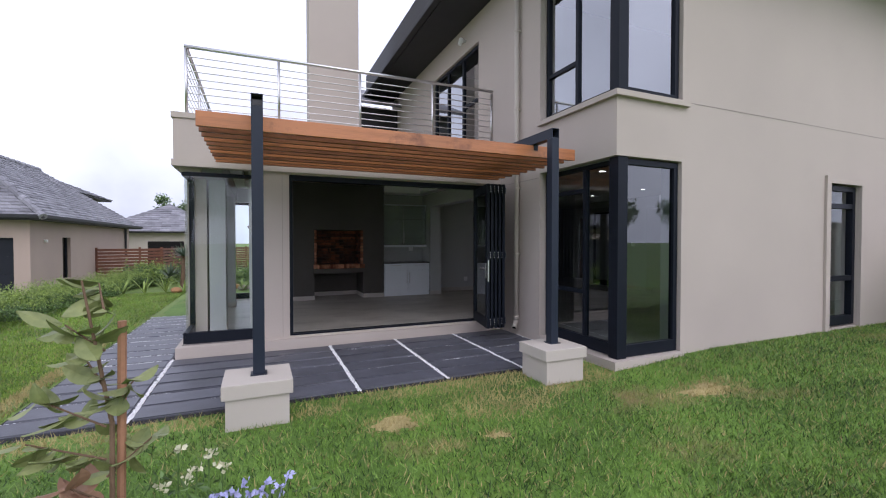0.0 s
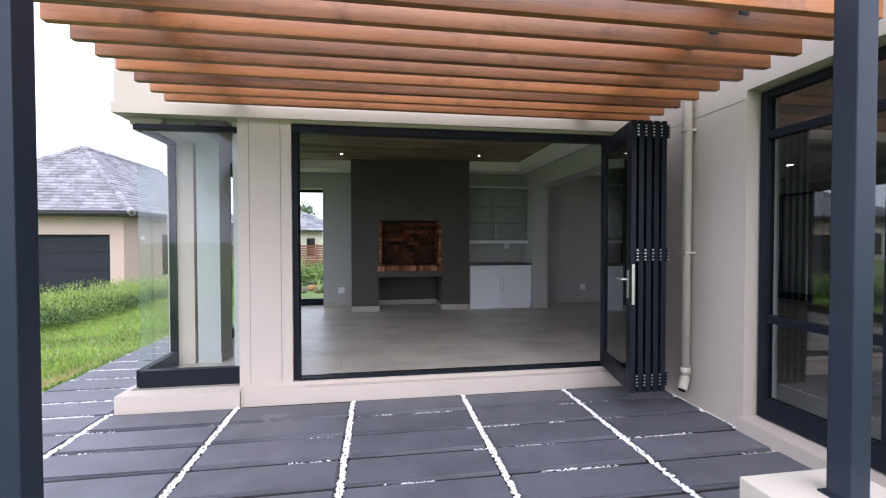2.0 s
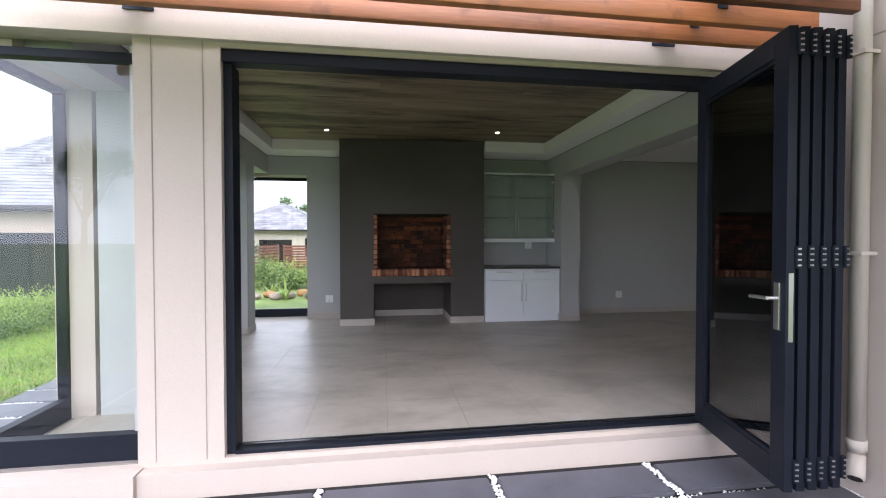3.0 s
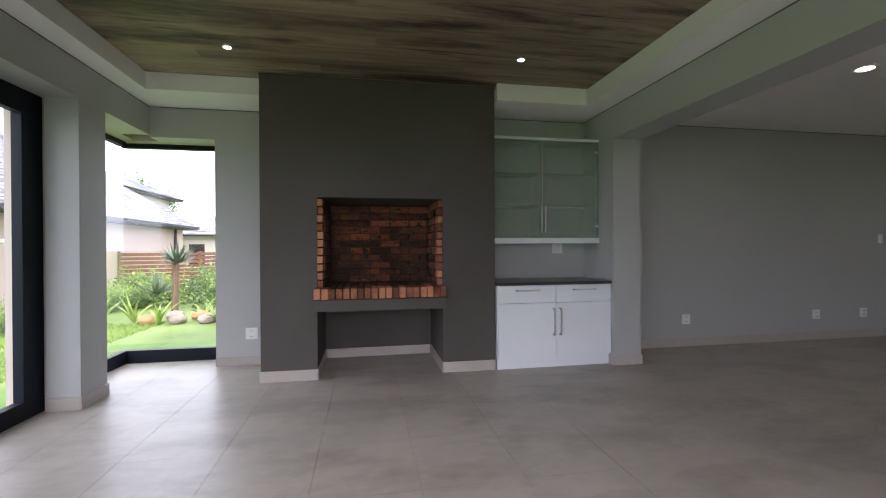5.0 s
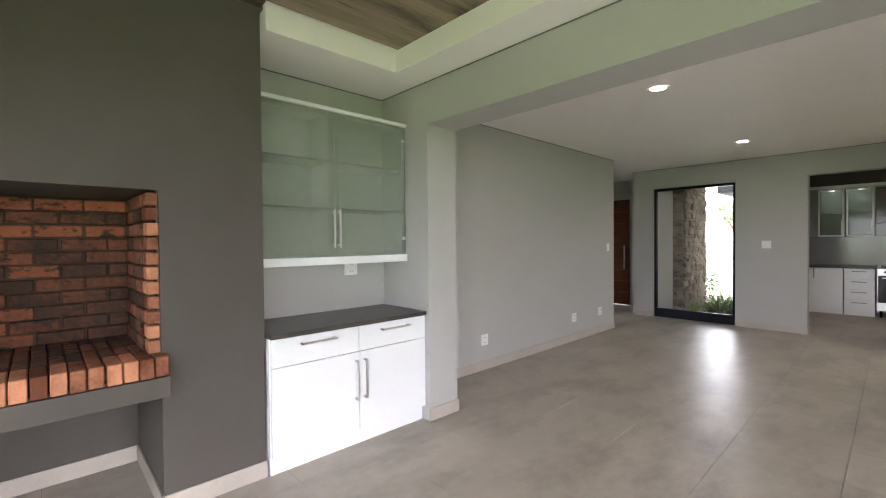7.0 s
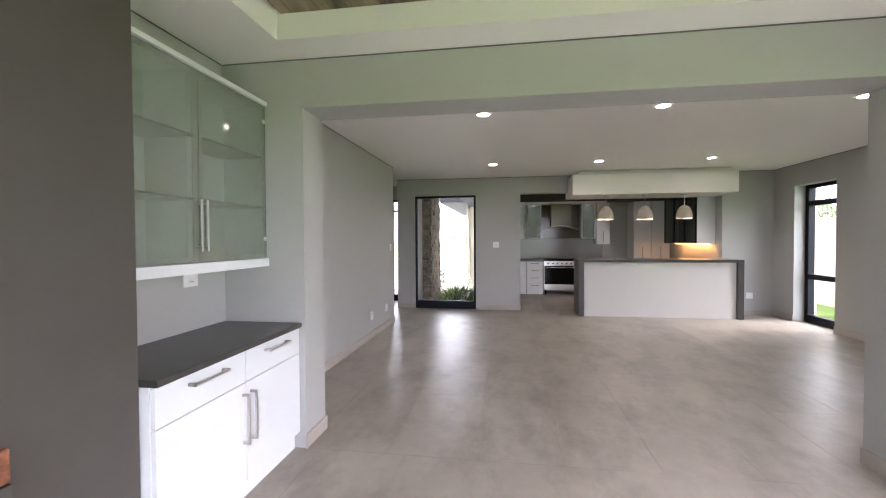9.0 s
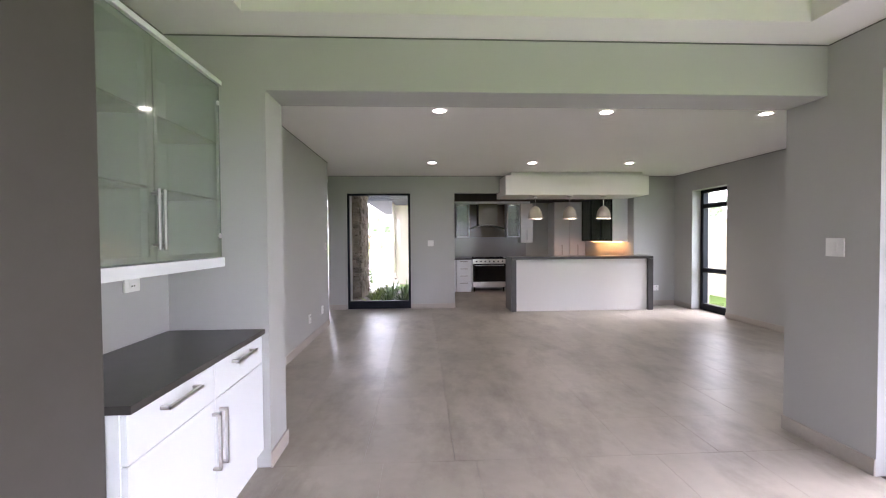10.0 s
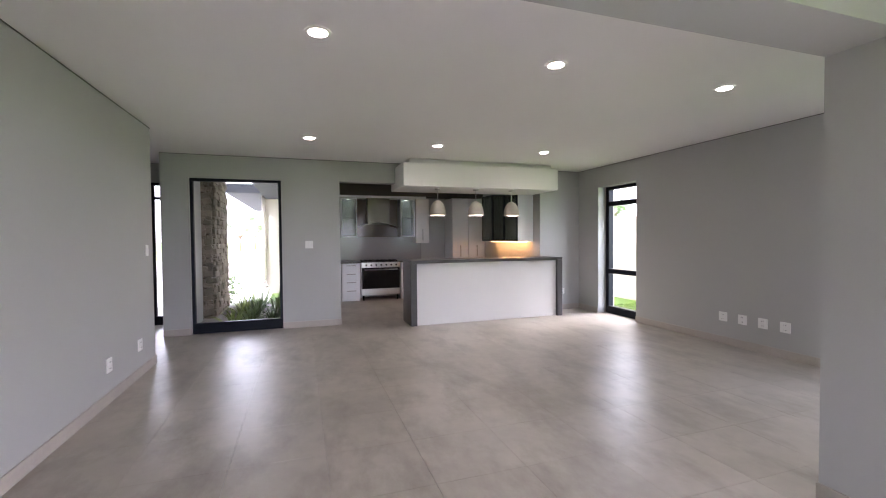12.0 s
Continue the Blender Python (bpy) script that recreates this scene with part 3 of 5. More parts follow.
def leaf(x_in, x_out, lead):
    """One folded leaf that stands out from the wall, from y 7.18 to y 6.33."""
    w = thing("folding_door_leaf", (x_in, 7.18, 0.03), "black aluminium glass leaf with lever handle, folded open" if lead else "black aluminium glass leaf folded into the stack", "door", "folded door leaves")
    dx, dy = x_out - x_in, 6.33 - 7.18
    length = math.hypot(dx, dy)
    turn = Matrix.Translation((x_in, 7.18, 0)) @ Matrix.Rotation(math.atan2(dy, dx), 4, "Z")

    def put(name, bm, m, parent, label=""):
        bmesh.ops.transform(bm, matrix=turn, verts=bm.verts)
        return part(name, bm, m, parent, label)
    bm = bmesh.new()
    s, th = 0.105, 0.022
    bx(bm, 0, -th, 0.03, s, th, 2.33, bev=0.004)
    bx(bm, length - s, -th, 0.03, length, th, 2.33, bev=0.004)
    bx(bm, s, -th, 0.03, length - s, th, 0.17, bev=0.004)
    bx(bm, s, -th, 2.21, length - s, th, 2.33, bev=0.004)
    put("leaf_frame", bm, ALU, w)
    for a, b, c, e in ((s, 0.17, length - s, 0.19), (s, 2.19, length - s, 2.21)):
        put("glazing_bead", box(a, -0.014, b, c, 0.014, e), ALU, w)
    bm = bmesh.new()
    bm.faces.new([bm.verts.new(p) for p in ((s, 0, 0.17), (length - s, 0, 0.17), (length - s, 0, 2.21), (s, 0, 2.21))])
    put("pane", bm, TINTED, w)
    if lead:
        put("handle_plate", box(length - 0.075, -0.032, 0.83, length - 0.035, -0.022, 1.07, bev=0.003), STEEL, w, "steel handle plate")
        bm = bmesh.new()
        cyl(bm, (length - 0.055, -0.03, 0.99), (length - 0.055, -0.075, 0.99), 0.01)
        cyl(bm, (length - 0.055, -0.072, 0.99), (length - 0.19, -0.075, 0.985), 0.0095)
        put("lever", bm, STEEL, w, "chrome lever handle")
        put("lock_plate", box(length, -0.011, 0.78, length + 0.003, 0.011, 1.12), STEEL, w)
    for z in (0.14, 1.2, 2.24):
        bm = bmesh.new()
        cyl(bm, (length + 0.004, 0.028, z - 0.055), (length + 0.004, 0.028, z + 0.055), 0.013, 10)
        hinge = put("hinge", bm, ALU, w)
        for j in range(4):
            bm = bmesh.new()
            zz = z - 0.04 + 0.027 * j
            bx(bm, length + 0.016, 0.020, zz - 0.004, length + 0.019, 0.036, zz + 0.004)
            put("hinge_knuckle", bm, STEEL, hinge)
    return w


for k in range(5):
    leaf(3.91 + 0.025 * k, 3.715 + 0.07 * k, k == 0)

# ---- skirting ----
bm = bmesh.new()
def sk(x0, y0, x1, y1):
    bx(bm, x0, y0, 0.0, x1, y1, 0.10, bev=0.003)
sk(0.51, 11.738, 1.098, 11.749)
sk(1.09, 11.068, 1.60, 11.079)
sk(2.79, 11.068, 3.322, 11.079)
sk(1.60, 11.079, 1.611, 11.87)
sk(2.779, 11.079, 2.79, 11.87)
sk(1.611, 11.868, 2.779, 11.879)
sk(4.548, 10.968, 4.882, 10.979)
sk(4.871, 10.979, 4.882, 11.568)
sk(4.882, 11.568, 9.08, 11.579)
sk(9.071, 11.58, 9.082, 14.3)
sk(4.225, 7.361, 4.882, 7.372)
sk(4.871, 7.28, 4.882, 7.36)
sk(10.569, 4.72, 10.579, 5.6)
sk(10.569, 9.35, 10.579, 10.25)
sk(10.569, 11.53, 10.579, 11.9)
sk(10.58, 9.339, 10.78, 9.349)
sk(10.0, 4.721, 10.569, 4.732)
sk(5.6, 4.721, 9.05, 4.732)
sk(-0.099, 10.65, -0.089, 11.01)
sk(-0.33, 10.649, -0.099, 10.659)
sk(-0.099, 7.94, -0.089, 8.31)
structure("skirting", bm, SKIRT, "pale stone-coloured tile skirting", "skirting")


# dark strips on the walls paint the shade of a recessed ceiling joint
bm = bmesh.new()
def gap(x0, y0, x1, y1, z):
    bx(bm, x0, y0, z - 0.008, x1, y1, z - 0.001)
gap(4.875, 11.574, 9.07, 11.5795, CZ)
gap(10.5745, 4.72, 10.5795, 11.9, CZ)
gap(4.725, 4.7205, 10.57, 4.7255, CZ)
gap(0.0, 11.7435, 1.098, 11.7495, 2.67)
gap(3.325, 11.574, 4.55, 11.5795, 2.67)
gap(4.5535, 7.365, 4.5595, 11.57, 2.67)
gap(-0.0995, 7.365, -0.0945, 11.74, 2.67)
gap(0.0, 7.3605, 4.55, 7.3655, 2.67)
structure("shadow_gap", bm, mat("shadow gap", (0.13, 0.13, 0.125), 0.8), "thin dark strip painted as the shadow line under the ceiling", "trim")


# ---- patio: pergola, pedestals, railing, pipe ----
def pedestal(x, y):
    p = thing("pedestal", (x, y, G), "pale plastered masonry pedestal carrying a pergola post", "pedestal", "pergola pedestals")
    part("block", box(x - 0.255, y - 0.24, G - 0.1, x + 0.255, y + 0.24, 0.085, bev=0.006), PLASTER_LIGHT, p)
    part("cap", box(x - 0.285, y - 0.265, 0.085, x + 0.285, y + 0.265, 0.21, bev=0.008), PLASTER_LIGHT, p)
pedestal(0.37, 4.63)
pedestal(3.56, 4.52)


def pergola():
    p = thing("pergola", (2.05, 4.62, 0.21), "timber slat pergola on two dark steel posts", "pergola")
    for x, y in ((0.378, 4.655), (3.59, 4.56)):
        post = part("post", box(x - 0.05, y - 0.05, 0.214, x + 0.05, y + 0.05, 2.632, bev=0.006), POST, p, "dark blue-grey square steel post")
        part("base_plate", box(x - 0.07, y - 0.07, 0.21, x + 0.07, y + 0.07, 0.218), POST, post)
        bm = bmesh.new()
        for a in ((x - 0.05, 2.632, x + 0.05, 2.639), (x - 0.05, 2.738, x + 0.05, 2.745), (x - 0.05, 2.639, x - 0.043, 2.738), (x + 0.043, 2.639, x + 0.05, 2.738)):
            bx(bm, a[0], y - 0.05, a[1], a[2], 7.137, a[3])
        arm = part("arm", bm, POST, p, "dark steel box arm back to the wall")
        # added black plate, painted shade for the inside of the hollow arm
        part("arm_shade_plate", box(x - 0.0425, y + 0.03, 2.6395, x + 0.0425, y + 0.04, 2.7375), BLACK, arm)
        part("wall_plate", box(x - 0.08, 7.129, 2.58, x + 0.08, 7.138, 2.80), POST, arm)
    for k in range(10):
        y = 4.93 + k * 0.216
        sl = part("slat", box(-0.14, y - 0.024, 2.48, 4.21, y + 0.024, 2.622, bev=0.005), TIMBER, p, "reddish oiled timber slat")
        for x in (0.378, 3.59):
            part("bracket", box(x - 0.03, y - 0.03, 2.56, x + 0.03, y - 0.026, 2.633), POST, sl)


pergola()


def railing():
    r = thing("terrace_railing", (2, 7.45, 3.22), "stainless steel terrace railing with thin horizontal bars", "railing")
    for x in (-0.55, 0.68, 1.93, 3.21, 4.40):
        part("post", cyl(bmesh.new(), (x, 7.45, 3.15), (x, 7.45, 4.17), 0.019, 12), STEEL, r, smooth=True)
    for y in (8.9, 10.4, 11.9):
        part("post", cyl(bmesh.new(), (-0.55, y, 3.15), (-0.55, y, 4.17), 0.019, 12), STEEL, r, smooth=True)
    part("top_rail", cyl(bmesh.new(), (-0.57, 7.45, 4.18), (4.42, 7.45, 4.22), 0.025, 12), STEEL, r, smooth=True)
    part("top_rail", cyl(bmesh.new(), (-0.55, 7.45, 4.18), (-0.55, 12.1, 4.18), 0.025, 12), STEEL, r, smooth=True)
    for k in range(8):
        z = 3.32 + k * 0.103
        part("bar", cyl(bmesh.new(), (-0.55, 7.45, z), (4.42, 7.45, z + 0.03), 0.008, 8), STEEL, r)
        part("bar", cyl(bmesh.new(), (-0.55, 7.45, z), (-0.55, 12.1, z), 0.006, 6), STEEL, r)
railing()


def downpipe(x, y, z0, z1):
    p = thing("downpipe", (x, y, z0), "beige painted rainwater downpipe on the wall", "pipe")
    part("pipe", cyl(bmesh.new(), (x, y, z0 + 0.1), (x, y, z1), 0.04, 16), PLASTER_LIGHT, p, smooth=True)
    part("collar", cyl(bmesh.new(), (x, y, z0 + 0.16), (x, y, z0 + 0.22), 0.047, 16), PLASTER_LIGHT, p, smooth=True)
    bm = bmesh.new()
    cyl(bm, (x, y, z0 + 0.13), (x - 0.07, y - 0.05, z0 + 0.03), 0.042, 16)
    part("shoe", bm, PLASTER_LIGHT, p, smooth=True)
    # black disc paints the dark of the pipe's open end
    part("mouth_shade", cyl(bmesh.new(), (x - 0.07, y - 0.05, z0 + 0.03), (x - 0.0735, y - 0.0525, z0 + 0.025), 0.032, 16), BLACK, p)
    for z in (1.2, 2.3, 3.6, 4.9):
        part("clip", box(x - 0.043, y - 0.043, z, x + 0.06, y + 0.043, z + 0.02), PLASTER_LIGHT, p)
downpipe(4.355, 6.52, -0.05, 5.95)
w = thing("wall_light", (4.40, 8.6, 5.65), "small round white spotlight under the eaves", "lamp")
part("lamp_body", cyl(bmesh.new(), (4.42, 8.6, 5.65), (4.33, 8.6, 5.62), 0.03), PLASTIC, w)
part("lamp_head", cyl(bmesh.new(), (4.33, 8.6, 5.68), (4.29, 8.6, 5.55), 0.05, 16, 0.04), PLASTIC, w)


# ---- fittings ----
def plate(x, y, z, face, w=0.075, h=0.12, kind="socket"):
    """A wall plate that faces -y ('s'), +y ('n') or -x ('w')."""
    lab = "white plastic double wall socket" if kind == "socket" else "white plastic light switch on the wall"
    t = thing("wall_socket" if kind == "socket" else "light_switch", (x, y, z), lab, "socket" if kind == "socket" else "switch", "wall plates")

    def slab(a0, a1, z0, z1, d0, d1):
        if face == "s":
            return box(x + a0, y - d1, z + z0, x + a1, y - d0, z + z1, bev=0.002)
        if face == "n":
            return box(x + a0, y + d0, z + z0, x + a1, y + d1, z + z1, bev=0.002)
        return box(x - d1, y + a0, z + z0, x - d0, y + a1, z + z1, bev=0.002)
    part("cover", slab(-w / 2, w / 2, -h / 2, h / 2, 0.0, 0.011), PLASTIC, t)
    if kind == "socket":
        for dz in (-0.028, 0.028):
            part("insert", slab(-0.024, 0.024, dz - 0.02, dz + 0.02, 0.011, 0.014), PLASTIC, t)
            # holes are black chips on the face, their shade put into the colour
            for da in (-0.01, 0.01):
                part("pin_hole_shade", slab(da - 0.003, da + 0.003, dz - 0.004, dz + 0.004, 0.0141, 0.0146), BLACK, t)
    else:
        part("rocker", slab(-0.02, 0.02, -0.03, 0.03, 0.011, 0.016), PLASTIC, t)


plate(0.86, 11.75, 0.33, "s", 0.12, 0.12)
plate(4.22, 11.58, 1.21, "s", 0.12, 0.12)
for x in (5.9, 7.82, 8.58):
    plate(x, 11.58, 0.33, "s", 0.11, 0.12)
plate(8.86, 11.58, 1.31, "s", 0.075, 0.12, "switch")
plate(10.58, 9.84, 1.33, "w", 0.12, 0.12, "switch")
plate(10.58, 5.12, 0.36, "w", 0.11, 0.11)
plate(4.49, 7.36, 1.35, "n", 0.12, 0.12, "switch")
for x in (6.75, 7.0, 7.25, 7.51):
    plate(x, 4.72, 0.36, "n", 0.11, 0.12)


def downlight(x, y, z, r=0.075):
    d = thing("downlight", (x, y, z), "lit recessed round ceiling downlight", "downlight", "ceiling downlights")
    part("lens", cyl(bmesh.new(), (x, y, z - 0.004), (x, y, z - 0.002), r * 0.68, 24), LAMP_ON, d, "glowing lens")
    bm = bmesh.new()
    inner = bmesh.ops.create_circle(bm, segments=24, radius=r * 0.68)["verts"]
    outer = bmesh.ops.create_circle(bm, segments=24, radius=r)["verts"]
    for a in range(24):
        bm.faces.new((inner[a], inner[(a + 1) % 24], outer[(a + 1) % 24], outer[a]))
    r2 = bmesh.ops.extrude_face_region(bm, geom=list(bm.faces))
    bmesh.ops.translate(bm, vec=(0, 0, 0.006), verts=[q for q in r2["geom"] if isinstance(q, bmesh.types.BMVert)])
    bmesh.ops.translate(bm, vec=(x, y, z - 0.007), verts=bm.verts)
    part("ring", bm, WHITE_PAINT, d)


for x in (6.15, 9.055):
    for y in (9.84, 8.14, 6.45):
        downlight(x, y, CZ, 0.085)
for x, y in ((0.975, 10.6), (3.36, 10.43), (0.91, 8.4), (3.41, 8.4)):
    downlight(x, y, 2.824, 0.036)
# unseen extra downlight, added only to brighten the kitchen
downlight(12.0, 7.6, CZ, 0.07)


# ---- braai ----
def braai():
    b = thing("braai", (2.2, 11.4, 0.64), "built-in brick barbecue with a sooty brick firebox and hearth", "barbecue")
    part("hearth_slab", box(1.575, 11.0, 0.64, 2.815, 11.879, 0.745, bev=0.004), CHARCOAL_WALL, b, "charcoal painted hearth slab")
    fl = part("hearth_bed", box(1.60, 11.03, 0.745, 2.79, 11.87, 0.76), MORTAR, b)
    back = part("firebox_back", box(1.60, 11.82, 0.76, 2.79, 11.878, 1.70), MORTAR, b)
    west = part("firebox_side", box(1.602, 11.09, 0.76, 1.612, 11.82, 1.698), MORTAR, b)
    east = part("firebox_side", box(2.778, 11.09, 0.76, 2.788, 11.82, 1.698), MORTAR, b)
    rnd = random.Random(7)

    def meshes(sx, sy, sz, bev=0.005, m=BRICK):
        me = bpy.data.meshes.new("brick")
        bm = bx(bmesh.new(), -sx / 2, -sy / 2, -sz / 2, sx / 2, sy / 2, sz / 2)
        bmesh.ops.bevel(bm, geom=list(bm.edges), offset=bev, segments=1, affect="EDGES")
        bm.to_mesh(me)
        bm.free()
        me.materials.append(m)
        return me

    def lay(me, x, y, z, parent):
        ob = new("brick", me)
        ob.parent = parent
        ob.matrix_basis = Matrix.Translation((x + rnd.uniform(-0.002, 0.002), y + rnd.uniform(-0.004, 0.004), z + rnd.uniform(-0.0015, 0.0015))) @ Matrix.Rotation(rnd.uniform(-0.02, 0.02), 4, "Z")
    n = 19
    pitch = 1.235 / n
    edge = meshes(pitch - 0.007, 0.215, 0.10)
    sooty_edge = meshes(pitch - 0.007, 0.215, 0.10, m=SOOT_BRICK)
    for row in range(4):
        for k in range(n):
            x = 1.5775 + pitch * (k + 0.5)
            if row and (x < 1.63 or x > 2.76):
                continue
            lay(sooty_edge if row else edge, x, 11.098 + row * 0.222, 0.80 + (0.002 if row == 0 else 0), fl)
    strip = meshes(0.055, 0.108, 0.066)
    face = meshes(0.208, 0.05, 0.066, m=SOOT_BRICK)
    halfb = meshes(0.098, 0.05, 0.066, m=SOOT_BRICK)
    side = meshes(0.05, 0.208, 0.066, m=SOOT_BRICK)
    for r in range(11):
        z = 0.887 + r * 0.0765
        lay(strip, 1.628, 11.14, z, west)
        lay(strip, 2.762, 11.14, z, east)
        x = 1.665 - (0.109 if r % 2 else 0)
        while x < 2.74:
            if x < 1.64:
                lay(halfb, x + 0.164, 11.80, z, back)
            elif x + 0.208 > 2.76:
                lay(halfb, x + 0.049, 11.80, z, back)
            else:
                lay(face, x + 0.104, 11.80, z, back)
            x += 0.218
        for k in range(3):
            y = 11.30 + 0.218 * k + (0.05 if r % 2 else 0)
            if y < 11.75:
                lay(side, 1.637, y, z, west)
                lay(side, 2.753, y, z, east)
    return b


braai()


# ---- built-in cupboard beside the braai ----
def bar_handle(p, q, parent, out=(0, -0.03, 0), r=0.006, material=None):
    bm = bmesh.new()
    p, q, o = Vector(p), Vector(q), Vector(out)
    cyl(bm, p + o, q + o, r, 10)
    d = (q - p) * 0.08
    for c in (p + d, q - d):
        cyl(bm, c, c + o, r * 0.9, 8)
    part("handle", bm, material or STEEL, parent, "brushed steel bar handle")


def flat_handle(p, q, parent, out=(0, -0.035, 0)):
    """A square-section bow handle."""
    bm = bmesh.new()
    p, q, o = Vector(p), Vector(q), Vector(out)
    u = Vector((0.007, 0.007, 0.007))
    for a, b in ((p + o, q + o), (p, p + o), (q, q + o)):
        lo = Vector([min(a[i], b[i]) - u[i] for i in range(3)])
        hi = Vector([max(a[i], b[i]) + u[i] for i in range(3)])
        bx(bm, *lo, *hi, bev=0.002)
    part("handle", bm, STEEL, parent, "brushed steel bow handle")


def base_cabinet():
    c = thing("base_cabinet", (3.94, 11.3, 0), "white lacquered base cabinet with two doors and two drawers", "cabinet")
    part("body", box(3.33, 11.043, 0.12, 4.553, 11.575, 0.84), LAQUER, c)
    part("plinth", box(3.335, 11.062, 0.0, 4.55, 11.57, 0.118), LAQUER, c)
    for x0, x1, hx in ((3.335, 3.941, 3.915), (3.945, 4.55, 3.985)):
        d = part("door", box(x0, 11.02, 0.118, x1, 11.042, 0.66, bev=0.0015), LAQUER, c)
        flat_handle((hx, 11.02, 0.34), (hx, 11.02, 0.60), d)
        d = part("drawer", box(x0, 11.02, 0.664, x1, 11.042, 0.836, bev=0.0015), LAQUER, c)
        m = (x0 + x1) / 2
        flat_handle((m - 0.115, 11.02, 0.79), (m + 0.115, 11.02, 0.79), d)


base_cabinet()
tagged(part("worktop", box(3.326, 11.0, 0.842, 4.552, 11.578, 0.872, bev=0.002), STONE_TOP), "dark grey quartz worktop on the base cabinet", "worktop")


def wall_cabinet():
    c = thing("wall_cabinet", (3.94, 11.4, 1.27), "white wall cabinet with two frosted green glass doors", "cabinet")
    bm = bmesh.new()
    bx(bm, 3.33, 11.27, 1.32, 3.346, 11.575, 2.36)
    bx(bm, 4.537, 11.27, 1.32, 4.553, 11.575, 2.36)
    bx(bm, 3.346, 11.56, 1.32, 4.537, 11.575, 2.36)
    part("carcass", bm, LAQUER, c)
    part("bottom_board", box(3.328, 11.235, 1.262, 4.553, 11.576, 1.318, bev=0.002), LAQUER, c)
    part("top_board", box(3.328, 11.235, 2.362, 4.553, 11.576, 2.388, bev=0.002), LAQUER, c)
    for z in (1.66, 2.0):
        part("shelf", box(3.372, 11.259, z, 4.51, 11.559, z + 0.009), GLASS_EDGE, c, "green-edged glass shelf")
    part("divider", box(3.875, 11.30, 1.32, 3.935, 11.559, 2.36), LAQUER, c)
    for x0, x1, hx in ((3.334, 3.903, 3.882), (3.907, 4.549, 3.927)):
        d = part("door", box(x0, 11.252, 1.322, x1, 11.258, 2.358), FROST, c, "frosted green glass door")
        bm = bmesh.new()
        for a in ((x0, 1.322, x0 + 0.035, 2.358), (x1 - 0.035, 1.322, x1, 2.358), (x0 + 0.035, 1.322, x1 - 0.035, 1.35), (x0 + 0.035, 2.33, x1 - 0.035, 2.358)):
            bx(bm, a[0], 11.2585, a[1], a[2], 11.266, a[3])
        part("door_frame", bm, STEEL, d)
        bar_handle((hx, 11.252, 1.38), (hx, 11.252, 1.66), d, (0, -0.03, 0), 0.0075, HANDLE_STEEL)
        for z in (1.45, 2.25):
            xx = x0 + 0.02 if x0 < 3.5 else x1 - 0.02
            part("hinge", cyl(bmesh.new(), (xx, 11.246, z), (xx, 11.252, z), 0.014, 14), STEEL, d)


wall_cabinet()


# ---- kitchen ----
bm = box(9.95, 5.62, 2.25, 10.92, 8.42, 2.62, bev=0.003)
bx(bm, 10.05, 5.7, 2.62, 10.57, 8.3, CZ - 0.002)
structure("bulkhead", bm, WHITE_PAINT, "white dropped bulkhead over the kitchen island", "bulkhead")
i = thing("kitchen_island", (10.3, 6.9, 0), "glossy white kitchen island with dark stone waterfall ends", "island")
part("front_panel", box(10.05, 5.60, 0.0, 10.09, 8.20, 1.005, bev=0.002), GLOSS, i)
part("body", box(10.091, 5.60, 0.0, 10.54, 8.20, 1.005), LAQUER, i)
part("stone_top", box(10.0, 5.495, 1.007, 10.565, 8.305, 1.057, bev=0.003), STONE_TOP, i)
part("stone_end", box(10.0, 5.495, 0.0, 10.565, 5.595, 1.006, bev=0.003), STONE_TOP, i)
part("stone_end", box(10.0, 8.205, 0.0, 10.565, 8.305, 1.006, bev=0.003), STONE_TOP, i)


def pendant(x, y):
    p = thing("pendant_lamp", (x, y, 1.8), "beige dome pendant lamp on a thin rod", "pendant lamp", "island pendants")
    bm = bmesh.new()
    prof = [(0.135, 1.80), (0.135, 1.84), (0.128, 1.90), (0.11, 1.96), (0.08, 2.01), (0.04, 2.04), (0.012, 2.05)]
    rings = [[bm.verts.new((x + r * math.cos(a * math.tau / 24), y + r * math.sin(a * math.tau / 24), z)) for a in range(24)] for r, z in prof]
    for a, b in zip(rings, rings[1:]):
        for k in range(24):
            bm.faces.new((a[k], a[(k + 1) % 24], b[(k + 1) % 24], b[k]))
    bm.faces.new(rings[-1])
    part("shade", bm, PLASTER_LIGHT, p, smooth=True)
    part("bulb", cyl(bmesh.new(), (x, y, 1.815), (x, y, 1.90), 0.05, 14, 0.02), LAMP_ON, p, smooth=True)
    part("rod", cyl(bmesh.new(), (x, y, 2.05), (x, y, 2.225), 0.006, 8), STEEL, p)
    part("canopy", cyl(bmesh.new(), (x, y, 2.225), (x, y, 2.249), 0.05, 18), STEEL, p, smooth=True)


for y in (7.78, 7.09, 6.41):
    pendant(10.2, y)


